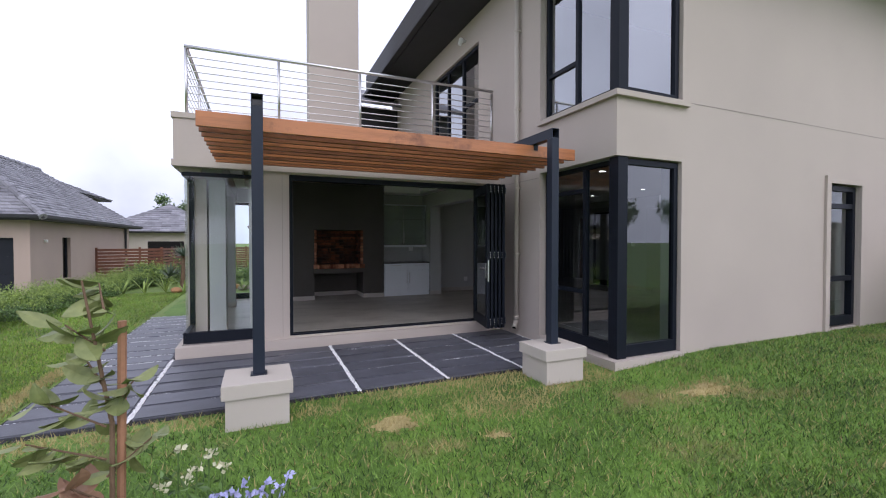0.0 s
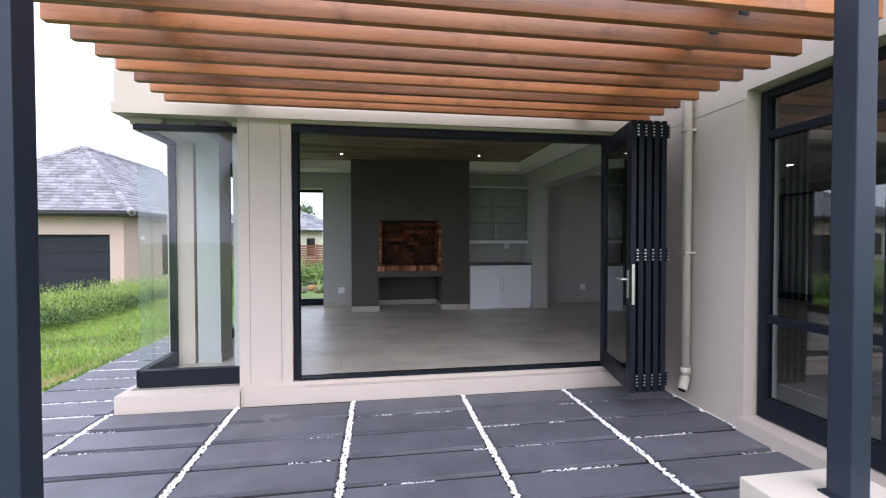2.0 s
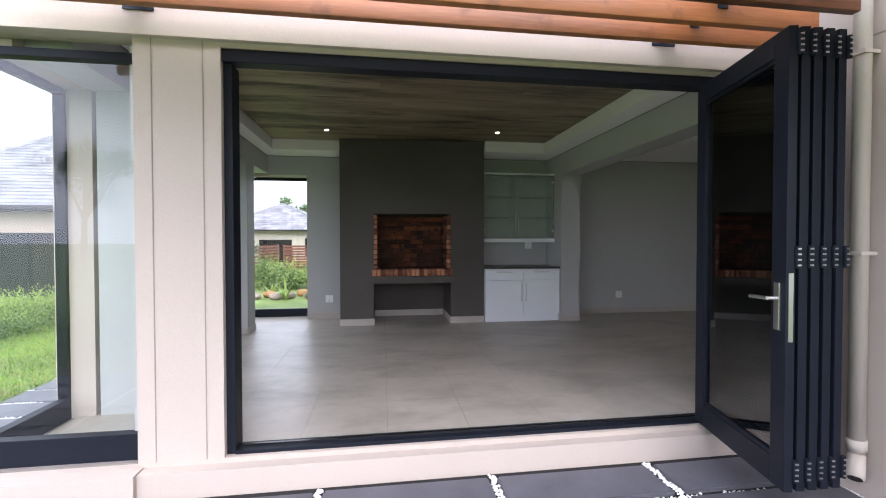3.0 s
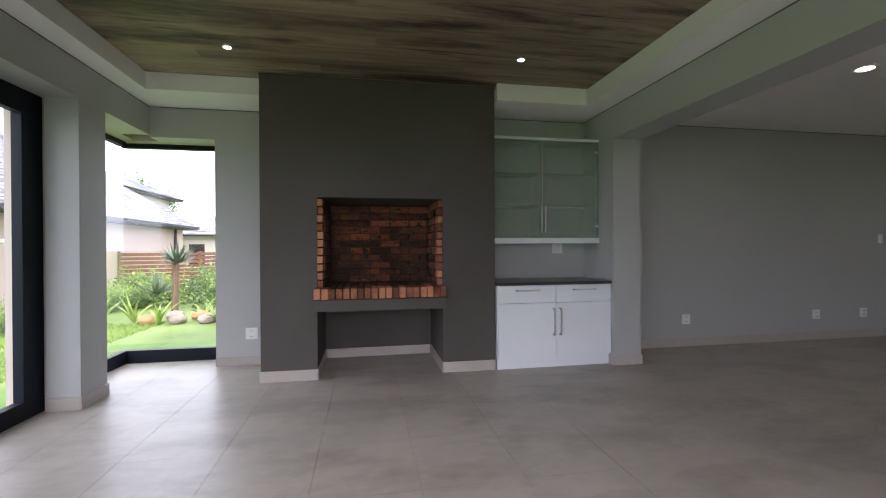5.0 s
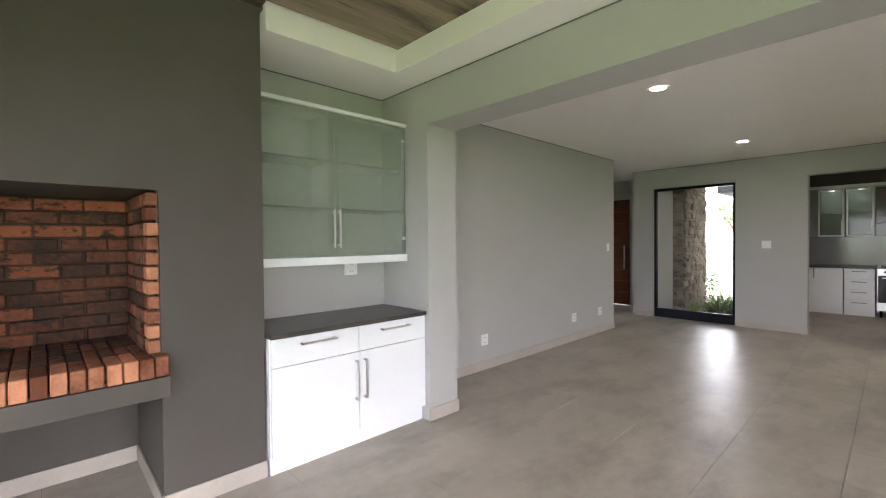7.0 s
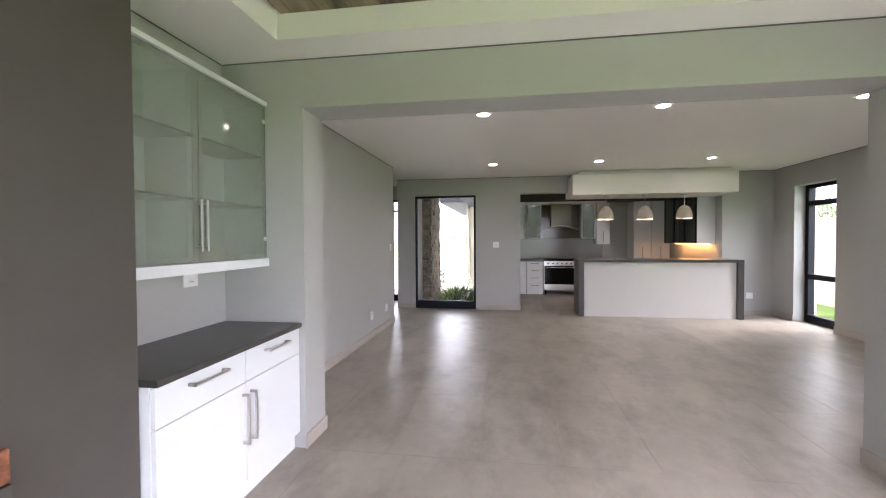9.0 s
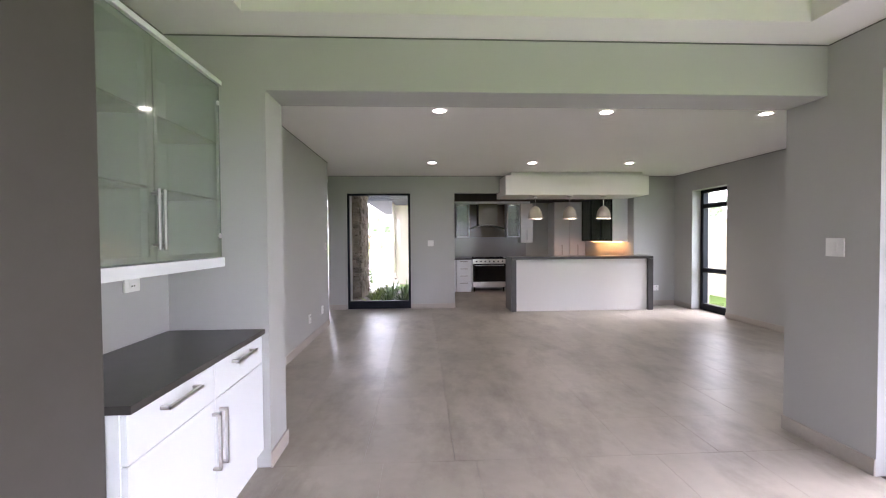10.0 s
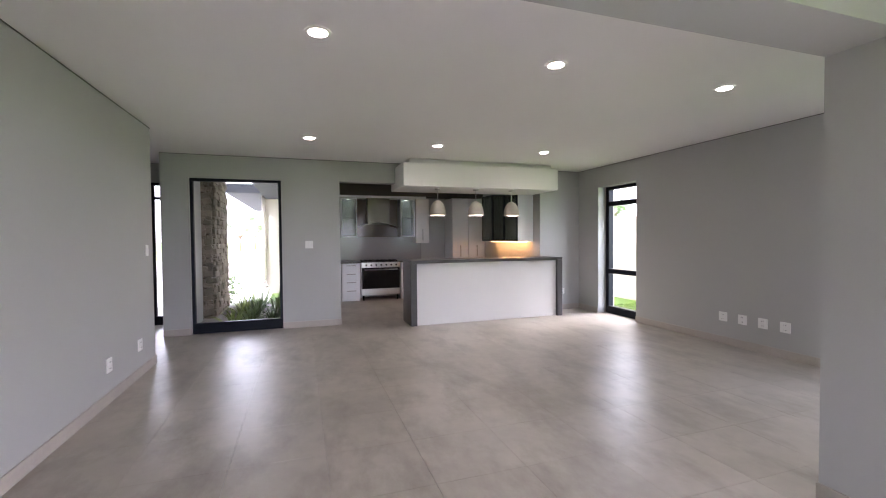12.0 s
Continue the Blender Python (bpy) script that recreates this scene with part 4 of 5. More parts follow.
def kitchen_unit(y0, y1, fronts, z1=0.86, x0=13.15, material=None, label="white lacquered kitchen base unit", x1=13.745, z0=0.1, handles="h"):
    m = material or LAQUER
    c = thing("kitchen_unit", (x1, (y0 + y1) / 2, z0), label, "cabinet", "kitchen units")
    part("body", box(x0 + 0.022, y0 + 0.002, z0, x1, y1 - 0.002, z1), m, c)
    if z0 < 0.2:
        part("plinth", box(x0 + 0.05, y0 + 0.003, 0.0, x1, y1 - 0.003, z0 - 0.001), m, c)
    step = (z1 - z0) / fronts
    for k in range(fronts):
        d = part("drawer" if fronts > 1 else "door", box(x0, y0 + 0.004, z0 + k * step + 0.003, x0 + 0.02, y1 - 0.004, z0 + (k + 1) * step - 0.003, bev=0.0015), m, c)
        mid = (y0 + y1) / 2
        if handles == "h":
            z = z0 + (k + 1) * step - 0.05
            bar_handle((x0, mid - 0.1, z), (x0, mid + 0.1, z), d, (-0.025, 0, 0), 0.008, HANDLE_STEEL)
        elif handles:
            z = 0.8 if z0 < 0.2 and z1 < 1 else (1.1 if z1 > 2 and z0 < 0.2 else z0 + 0.2)
            bar_handle((x0, mid, z - 0.14), (x0, mid, z + 0.14), d, (-0.025, 0, 0), 0.008, HANDLE_STEEL)
    return c


kitchen_unit(9.12, 9.94, 1, handles="v")
kitchen_unit(8.70, 9.11, 4)
kitchen_unit(7.12, 7.76, 3)
kitchen_unit(6.06, 6.47, 1, z1=2.38, handles="v", label="tall white larder cupboard")
kitchen_unit(5.62, 6.05, 1, z1=2.38, handles="v", label="tall white larder cupboard")
kitchen_unit(7.0, 7.33, 1, z0=1.3, z1=2.36, x0=13.35, handles="v", label="white wall cupboard beside the hood", material=GLOSS)
bm = bmesh.new()
bx(bm, 13.12, 8.68, 0.862, 13.748, 9.945, 0.895)
bx(bm, 13.12, 7.10, 0.862, 13.748, 7.78, 0.895)
tagged(part("worktop", bm, STONE_TOP), "dark stone kitchen worktop beside the cooker", "worktop")
structure("splashback", box(13.735, 7.10, 0.897, 13.7495, 9.945, 1.45), mat("grey glass splashback", (0.30, 0.30, 0.31), 0.12, 0.05, bump=0.0), "grey glossy splashback", "splashback")
structure("cornice", box(13.33, 7.08, 2.362, 13.40, 9.945, 2.418), LAQUER, "white cornice over the wall cupboards", "cornice")


def glass_cupboard(y0, y1):
    c = thing("glass_wall_unit", (13.7, (y0 + y1) / 2, 1.45), "lit wall cupboard with a frosted glass door", "cabinet", "glass wall units")
    bm = bmesh.new()
    bx(bm, 13.42, y0, 1.45, 13.745, y0 + 0.02, 2.36)
    bx(bm, 13.42, y1 - 0.02, 1.45, 13.745, y1, 2.36)
    bx(bm, 13.42, y0 + 0.02, 1.45, 13.745, y1 - 0.02, 1.47)
    bx(bm, 13.42, y0 + 0.02, 2.34, 13.745, y1 - 0.02, 2.36)
    bx(bm, 13.73, y0 + 0.02, 1.47, 13.745, y1 - 0.02, 2.34)
    part("carcass", bm, LAQUER, c)
    part("shelf", box(13.44, y0 + 0.021, 1.9, 13.729, y1 - 0.021, 1.912), LAQUER, c)
    d = part("door", box(13.40, y0 + 0.003, 1.452, 13.418, y1 - 0.003, 2.358), FROST, c, "frosted glass door")
    bm = bmesh.new()
    for a in ((y0 + 0.003, 1.452, y0 + 0.03, 2.358), (y1 - 0.03, 1.452, y1 - 0.003, 2.358), (y0 + 0.03, 1.452, y1 - 0.03, 1.48), (y0 + 0.03, 2.33, y1 - 0.03, 2.358)):
        bx(bm, 13.392, a[0], a[1], 13.3995, a[2], a[3])
    part("door_frame", bm, LAQUER, d)
    bar_handle((13.40, y0 + 0.04, 1.5), (13.40, y0 + 0.04, 1.75), d, (-0.025, 0, 0))
    part("light", cyl(bmesh.new(), (13.58, (y0 + y1) / 2, 2.335), (13.58, (y0 + y1) / 2, 2.339), 0.04), DIM_ON, c)


glass_cupboard(8.72, 9.10)
glass_cupboard(7.34, 7.70)
glass_cupboard(9.12, 9.5)


OVEN_GLASS = mat("black oven glass", (0.006, 0.006, 0.007), 0.12, 0.1, bump=0.0, spec=0.25)


def cooker():
    c = thing("range_cooker", (13.4, 8.23, 0), "wide stainless steel range cooker with a black glass oven", "cooker")
    y0, y1 = 7.785, 8.675
    part("body", box(13.16, y0, 0.12, 13.74, y1, 0.87), STEEL, c)
    part("control_panel", box(13.10, y0, 0.76, 13.158, y1, 0.87, bev=0.004), STEEL, c)
    for k in range(7):
        y = y0 + 0.1 + k * (y1 - y0 - 0.2) / 6
        part("knob", cyl(bmesh.new(), (13.10, y, 0.815), (13.07, y, 0.815), 0.02, 14), BLACK, c)
    d = part("oven_door", box(13.12, y0 + 0.01, 0.27, 13.158, y1 - 0.01, 0.75, bev=0.004), OVEN_GLASS, c, "black glass oven door")
    bar_handle((13.12, y0 + 0.06, 0.71), (13.12, y1 - 0.06, 0.71), d, (-0.04, 0, 0), 0.01)
    part("drawer", box(13.12, y0 + 0.01, 0.13, 13.158, y1 - 0.01, 0.262, bev=0.004), STEEL, c)
    for y in (y0 + 0.05, y1 - 0.05):
        part("foot", cyl(bmesh.new(), (13.2, y, 0.0), (13.2, y, 0.12), 0.02, 10), BLACK, c)
    part("hob", box(13.14, y0, 0.872, 13.74, y1, 0.885), BLACK, c)
    for k in range(3):
        y = y0 + 0.16 + k * 0.285
        bm = bmesh.new()
        for a in (-0.1, 0.0, 0.1):
            bx(bm, 13.2, y + a - 0.006, 0.905, 13.7, y + a + 0.006, 0.92)
        for xx in (13.25, 13.45, 13.65):
            bx(bm, xx - 0.006, y - 0.12, 0.886, xx + 0.006, y + 0.12, 0.905)
        part("pan_support", bm, BLACK, c)


cooker()


HOOD_STEEL = mat("dark brushed steel", (0.15, 0.135, 0.12), 0.28, 0.1, 6, 200, 0.02, metal=1.0)


def hood():
    h = thing("cooker_hood", (13.6, 8.2, 1.7), "stainless steel chimney cooker hood with a curved canopy", "hood")
    part("chimney", box(13.45, 7.95, 1.76, 13.745, 8.47, 2.418, bev=0.004), HOOD_STEEL, h)
    bm = bmesh.new()
    n = 12
    y0, y1 = 7.74, 8.69
    top, low = [], []
    for k in range(n + 1):
        s = k / n
        y = y0 + (y1 - y0) * s
        z = 1.68 + 0.09 * math.sin(math.pi * s)
        for x, arr in ((13.28, low), (13.745, top)):
            arr.append((bm.verts.new((x, y, z)), bm.verts.new((x, y, z + 0.014 + (0.05 if x > 13.5 else 0) * math.sin(math.pi * s)))))
    for k in range(n):
        (a0, a1), (b0, b1) = low[k], low[k + 1]
        (c0, c1), (d0, d1) = top[k], top[k + 1]
        for f in ((a0, b0, b1, a1), (a1, b1, d1, c1), (c0, c1, d1, d0), (a0, c0, d0, b0)):
            bm.faces.new(f)
    for k in (0, n):
        bm.faces.new((low[k][0], low[k][1], top[k][1], top[k][0]))
    part("canopy", bm, HOOD_STEEL, h)


hood()
structure("splashback_panel", box(13.70, 7.705, 1.455, 13.749, 8.715, 2.36, bev=0.002), mat("bronze glass panel", (0.13, 0.105, 0.085), 0.12, 0.06, bump=0.0), "bronze glossy wall panel behind the cooker hood", "panel")

# run of units along the kitchen's south wall
c = thing("kitchen_counter_unit", (12.0, 5.9, 0), "white kitchen base unit with a dark stone worktop", "cabinet")
part("body", box(10.86, 5.602, 0.0, 13.12, 6.18, 0.86), LAQUER, c)
part("worktop", box(10.85, 5.602, 0.862, 13.12, 6.2, 0.895), STONE_TOP, c)
c = thing("display_cabinet", (11.7, 5.8, 1.33), "dark framed display cabinet with grey glass doors", "cabinet")
part("carcass", box(10.84, 5.602, 1.33, 12.56, 5.93, 2.36), LAQUER, c)
for k in range(3):
    x = 10.85 + k * 0.57
    d = part("door", box(x, 5.932, 1.335, x + 0.56, 5.945, 2.355), SMOKED, c, "smoky frosted glass door")
    bm = bmesh.new()
    for a in ((x, 1.335, x + 0.03, 2.355), (x + 0.53, 1.335, x + 0.56, 2.355), (x + 0.03, 1.335, x + 0.53, 1.365), (x + 0.03, 2.325, x + 0.53, 2.355)):
        bx(bm, a[0], 5.946, a[1], a[2], 5.956, a[3])
    part("door_frame", bm, ALU, d)
part("strip_light", box(10.9, 5.69, 1.321, 12.5, 5.73, 1.3295), WARM_ON, c, "glowing warm strip light")


# ---- entrance court ----
def stone_column():
    s = thing("stone_column", (12.8, 11.7, G), "tall pier of rough stacked grey-brown stone", "column")
    part("core", box(12.13, 11.52, G, 13.52, 11.95, 3.4), MORTAR, s)
    rnd = random.Random(3)
    shapes = []
    for k in range(6):
        bm = bmesh.new()
        bx(bm, -0.5, -0.5, -0.5, 0.5, 0.5, 0.5)
        bmesh.ops.bevel(bm, geom=list(bm.edges), offset=0.12, segments=1, affect="EDGES")
        for q in bm.verts:
            q.co += Vector([rnd.uniform(-0.07, 0.07) for _ in range(3)])
        me = bpy.data.meshes.new("stone")
        bm.to_mesh(me)
        bm.free()
        me.materials.append(STONE)
        shapes.append(me)
    z = G + 0.03
    while z < 3.3:
        h = rnd.uniform(0.06, 0.13)
        for side, span, least, most in ((0, 0.46, 0.07, 0.19), (1, 1.42, 0.12, 0.34)):
            a = 0.0
            while a < span - 0.04:
                w = min(rnd.uniform(least, most), span - a)
                ob = new("stone", rnd.choice(shapes))
                ob.parent = s
                ob.matrix_parent_inverse = s.matrix_world.inverted()
                proud = rnd.uniform(-0.025, 0.015)
                if side == 0:
                    m = Matrix.Translation((12.12 + proud, 11.50 + a + w / 2, z + h / 2 + rnd.uniform(-0.02, 0.02))) @ Matrix.Rotation(rnd.uniform(-0.4, 0.4), 4, "X") @ Matrix.Diagonal((0.11, w * 1.02, h * 1.04, 1))
                else:
                    m = Matrix.Translation((12.10 + a + w / 2, 11.51 + proud, z + h / 2)) @ Matrix.Rotation(rnd.uniform(-0.2, 0.2), 4, "Y") @ Matrix.Diagonal((w * 1.02, 0.11, h * 1.04, 1))
                ob.matrix_basis = m
                a += w
        z += h


stone_column()


def leaves(pts, size, rnd, aspect=0.45, up=0.3):
    """Vertices and faces of small folded leaves at the given points."""
    v, f = [], []
    for p in pts:
        d = Vector((rnd.gauss(0, 1), rnd.gauss(0, 1), rnd.gauss(0, 1) + up)).normalized()
        s = d.cross(Vector((rnd.gauss(0, 1), rnd.gauss(0, 1), rnd.gauss(0, 1)))).normalized()
        n = d.cross(s)
        L = size * rnd.uniform(0.6, 1.3)
        b = len(v)
        p = Vector(p)
        v += [p, p + d * L * 0.5 + s * L * aspect * 0.5 + n * L * 0.08, p + d * L, p + d * L * 0.5 - s * L * aspect * 0.5 + n * L * 0.08]
        f += [(b, b + 1, b + 2), (b, b + 2, b + 3)]
    return v, f


def from_lists(name, v, f, material, parent=None):
    me = bpy.data.meshes.new(name)
    me.from_pydata([tuple(p) for p in v], [], f)
    me.materials.append(material)
    ob = new(name, me)
    if parent:
        ob.parent = parent
        ob.matrix_parent_inverse = parent.matrix_world.inverted()
    return ob


def shrub(x, y, z, w, d, h, n, size, label, category="shrub", name="shrub", material=None, seed=0, group="", tips=0):
    rnd = random.Random(seed)
    s = thing(name, (x, y, z), label, category, group)
    lumps = [(rnd.uniform(-0.35, 0.35) * w, rnd.uniform(-0.35, 0.35) * d, rnd.uniform(0.2, 0.62) * h, rnd.uniform(0.25, 0.42)) for _ in range(9)]
    pts = []
    while len(pts) < n:
        lx, ly, lz, r = rnd.choice(lumps)
        q = Vector((rnd.gauss(0, 1), rnd.gauss(0, 1), rnd.gauss(0, 1))).normalized() * (rnd.random() ** 0.4)
        p = Vector((x + lx + q.x * r * w, y + ly + q.y * r * d, z + lz + q.z * r * h))
        if p.z > z:
            pts.append(p)
    v, f = leaves(pts, size, rnd)
    tagged(from_lists("foliage", v, f, material or LEAF, s), kind="stuff")
    if tips:
        pts = []
        for _ in range(tips):
            lx, ly, lz, r = rnd.choice(lumps)
            bxp = Vector((x + lx + rnd.uniform(-r, r) * w, y + ly + rnd.uniform(-r, r) * d, z + lz + r * h * 0.7))
            reach = rnd.uniform(0.012, 0.05)
            for k in range(8):
                pts.append(bxp + Vector((rnd.gauss(0, 0.02), rnd.gauss(0, 0.02), k * reach)))
        v, f = leaves(pts, size * 0.8, rnd, up=1.5)
        tagged(from_lists("young_growth", v, f, LEAF_BRIGHT, s), kind="stuff")
    return s


# hedge between the lawns
rnd = random.Random(11)
for k in range(16):
    y = 5.6 + k * 0.86
    x = -4.5 + rnd.uniform(-0.2, 0.2) + max(0, k - 8) * 0.11
    h = 0.44 - 0.005 * k + rnd.uniform(-0.06, 0.12)
    shrub(x, y, G, 1.45, 1.3, h, 4200, 0.05, "leafy green hedge shrub at the edge of the lawn", seed=20 + k, group="hedge shrubs", tips=210 + 60 * (k % 3), material=LEAF if k % 4 else LEAF_MID)
for k in range(9):
    shrub(-3.6 + k * 0.55, 18.6 + rnd.uniform(-0.8, 0.8), G, 1.3, 1.3, 0.9 + rnd.uniform(-0.2, 0.2), 1500, 0.09, "green garden shrub in the far flower bed", seed=50 + k, group="bed shrubs", material=LEAF_BRIGHT if k % 2 else LEAF, tips=20)


def strap_plant(x, y, z, n, length, seed, label, name="strap_leaved_plant", material=None, width=0.035, droop=0.5, group="", rise=1.2):
    rnd = random.Random(seed)
    s = thing(name, (x, y, z), label, "plant", group)
    for _ in range(n):
        a, L = rnd.uniform(0, math.tau), length * rnd.uniform(0.6, 1.1)
        tilt = rnd.uniform(0.3, 1.0)
        v, f = [], []
        side = Vector((-math.sin(a), math.cos(a), 0))
        for j in range(6):
            t = j / 5
            c = Vector((x + math.cos(a) * L * t * tilt, y + math.sin(a) * L * t * tilt, z + L * (rise * t - droop * tilt * t * t * 1.4)))
            wd = width * (1 - t) ** 0.6 * (0.6 + min(t * 3, 0.4))
            v += [c - side * wd, c - Vector((0, 0, wd * 0.5)), c + side * wd]
            if j:
                b = 3 * (j - 1)
                f += [(b, b + 1, b + 4, b + 3), (b + 1, b + 2, b + 5, b + 4)]
        from_lists("leaf", v, f, material or LEAF, s)
    return s


k = 0
for x in (11.15, 11.6, 12.3, 12.8, 13.4):
    for y in (10.45, 10.8, 11.05):
        k += 1
        strap_plant(x + 0.13 * (k % 3), y, G, 40, 0.56, k, "dark green strap-leaved plant in the court bed", group="court plants", droop=0.75, width=0.03, material=LEAF if k % 3 else LEAF_BRIGHT)
shrub(13.85, 11.55, G, 0.5, 0.5, 1.25, 320, 0.08, "loose green shrub behind the stone column", seed=90, material=LEAF_MID)

structure("garden_wall", bx(box(10.2, 2.4, G - 0.1, 17, 2.6, 1.82), 10.15, 2.36, 1.82, 17, 2.64, 1.89), mat("cream garden wall", (0.66, 0.63, 0.55), 0.85, 0.06), "cream plastered garden wall with a coping", "wall")
for k in range(6):
    shrub(10.8 + k * 0.7, 1.9, G, 0.9, 0.6, 2.5, 700, 0.1, "green shrub showing over the garden wall", seed=400 + k, group="wall shrubs")

# garage block across the court
bm = bmesh.new()
bx(bm, 17.0, 4, -0.3, 24, 11.05, 2.7)
structure("garage_wall", bm, PLASTER_LIGHT, "beige plastered garage block across the court", "wall")
bm = bmesh.new()
bx(bm, 16.2, 3.5, 2.7, 24.5, 11.9, 2.95)
bx(bm, 10.82, 10.23, 2.6, 16.9, 10.92, 2.76)
structure("garage_roof", bm, mat("grey eaves", (0.05, 0.052, 0.06), 0.7, spec=0.1), "grey flat eaves over the court", "roof")
downpipe(16.94, 10.98, 0.0, 2.7)
structure("paving_court", box(14.5, 10.8, G - 0.1, 40, 40, G + 0.02), mat("pale concrete drive", (0.5, 0.48, 0.45), 0.8, 0.15), "pale concrete driveway beyond the court", "paving")

# aloe and rocks in the garden bed
def aloe(x, y, z, h):
    a = thing("aloe", (x, y, z), "tall aloe with spiky rosettes on a bare stem", "aloe")
    part("stem", cyl(bmesh.new(), (x, y, z), (x + 0.05, y, z + h), 0.08, 10, 0.05), BARK, a)
    rnd = random.Random(5)
    for cx, cz, L, n in ((0.05, h, 0.42, 80), (-0.35, h * 0.45, 0.4, 60)):
        v, f = [], []
        for k in range(n):
            d = Vector((rnd.gauss(0, 1), rnd.gauss(0, 1), rnd.uniform(-0.3, 1.2))).normalized()
            s = d.cross(Vector((0, 0, 1))).normalized() * 0.03
            b = len(v)
            o = Vector((x + cx, y, z + cz))
            v += [o - s, o + s, o + d * L * 0.6 + s * 0.7 + Vector((0, 0, 0.05)), o + d * L * 0.6 - s * 0.7 + Vector((0, 0, 0.05)), o + d * L + Vector((0, 0, 0.12))]
            f += [(b, b + 1, b + 2, b + 3), (b + 3, b + 2, b + 4)]
        from_lists("rosette", v, f, mat("grey-green aloe leaf", (0.10, 0.14, 0.09), 0.5, 0.3, island=0.4), a)


aloe(-2.0, 17.0, G - 0.1, 1.2)
rnd = random.Random(8)
for k in range(9):
    bm = bmesh.new()
    bmesh.ops.create_icosphere(bm, subdivisions=2, radius=0.17)
    for q in bm.verts:
        q.co *= 1 + 0.25 * noise.noise(q.co * 5 + Vector((k, 0, 0)))
        q.co.z *= 0.6
    bmesh.ops.translate(bm, vec=(-2.0 + k * 0.27, 16.0 + rnd.uniform(-0.3, 0.4), G + 0.08), verts=bm.verts)
    tagged(part("rock", bm, STONE if k % 3 else mat("ochre rock", (0.42, 0.22, 0.1), 0.9, 0.3)), "rounded garden rock in the flower bed", "rock", "garden rocks")
for k in range(8):
    strap_plant(-3.4 + 0.55 * k, 15.9 + rnd.uniform(-0.4, 0.6), G, 9, 0.6, 200 + k, "bright green strap-leaved garden plant", material=LEAF_BRIGHT, group="bed plants")


# ---- neighbouring houses ----
def hip_roof(bm, x0, y0, x1, y1, z, rise, course=0.22, width=0.3, seed=1):
    """Hip roof laid in staggered slates, each a little proud of the course below."""
    rnd = random.Random(seed)
    w, d = x1 - x0, y1 - y0
    run = min(w, d) / 2
    n = max(3, int(run / course))

    def ring(t):
        o = run * t
        return ((x0 + o, y0 + o), (x1 - o, y0 + o), (x1 - o, y1 - o), (x0 + o, y1 - o)), z + rise * t
    for k in range(n):
        lo, za = ring(k / n)
        hi, zb = ring(min(0.9995, (k + 1) / n))
        for i in range(4):
            p, q = Vector((*lo[i], za)), Vector((*lo[(i + 1) % 4], za))
            a, b = Vector((*hi[i], zb)), Vector((*hi[(i + 1) % 4], zb))
            m = max(1, round((q - p).length / width))
            off = 0.5 * (k % 2)
            cuts = [0.0] + [(j + off + rnd.uniform(-0.06, 0.06)) / m for j in range(1, m)] + [1.0]
            for s0, s1 in zip(cuts, cuts[1:]):
                up = rnd.uniform(0.024, 0.05)
                g = 0.008 / max(0.2, (q - p).length)
                lo0, lo1 = p.lerp(q, s0 + g), p.lerp(q, s1 - g)
                hi0, hi1 = a.lerp(b, s0 + g), a.lerp(b, s1 - g)
                v = [bm.verts.new(c) for c in (lo0 + Vector((0, 0, up)), lo1 + Vector((0, 0, up)), hi1 + Vector((0, 0, 0.004)), hi0 + Vector((0, 0, 0.004)), lo0 - Vector((0, 0, 0.01)), lo1 - Vector((0, 0, 0.01)))]
                bm.faces.new((v[0], v[1], v[2], v[3]))
                bm.faces.new((v[4], v[5], v[1], v[0]))
    o = [bm.verts.new((*c, z - 0.02)) for c in ring(0)[0]]
    t = [bm.verts.new((*c, z + rise * 0.9995 - 0.02)) for c in ring(0.9995)[0]]
    for i in range(4):
        j = (i + 1) % 4
        bm.faces.new((o[i], o[j], t[j], t[i]))
    return bm


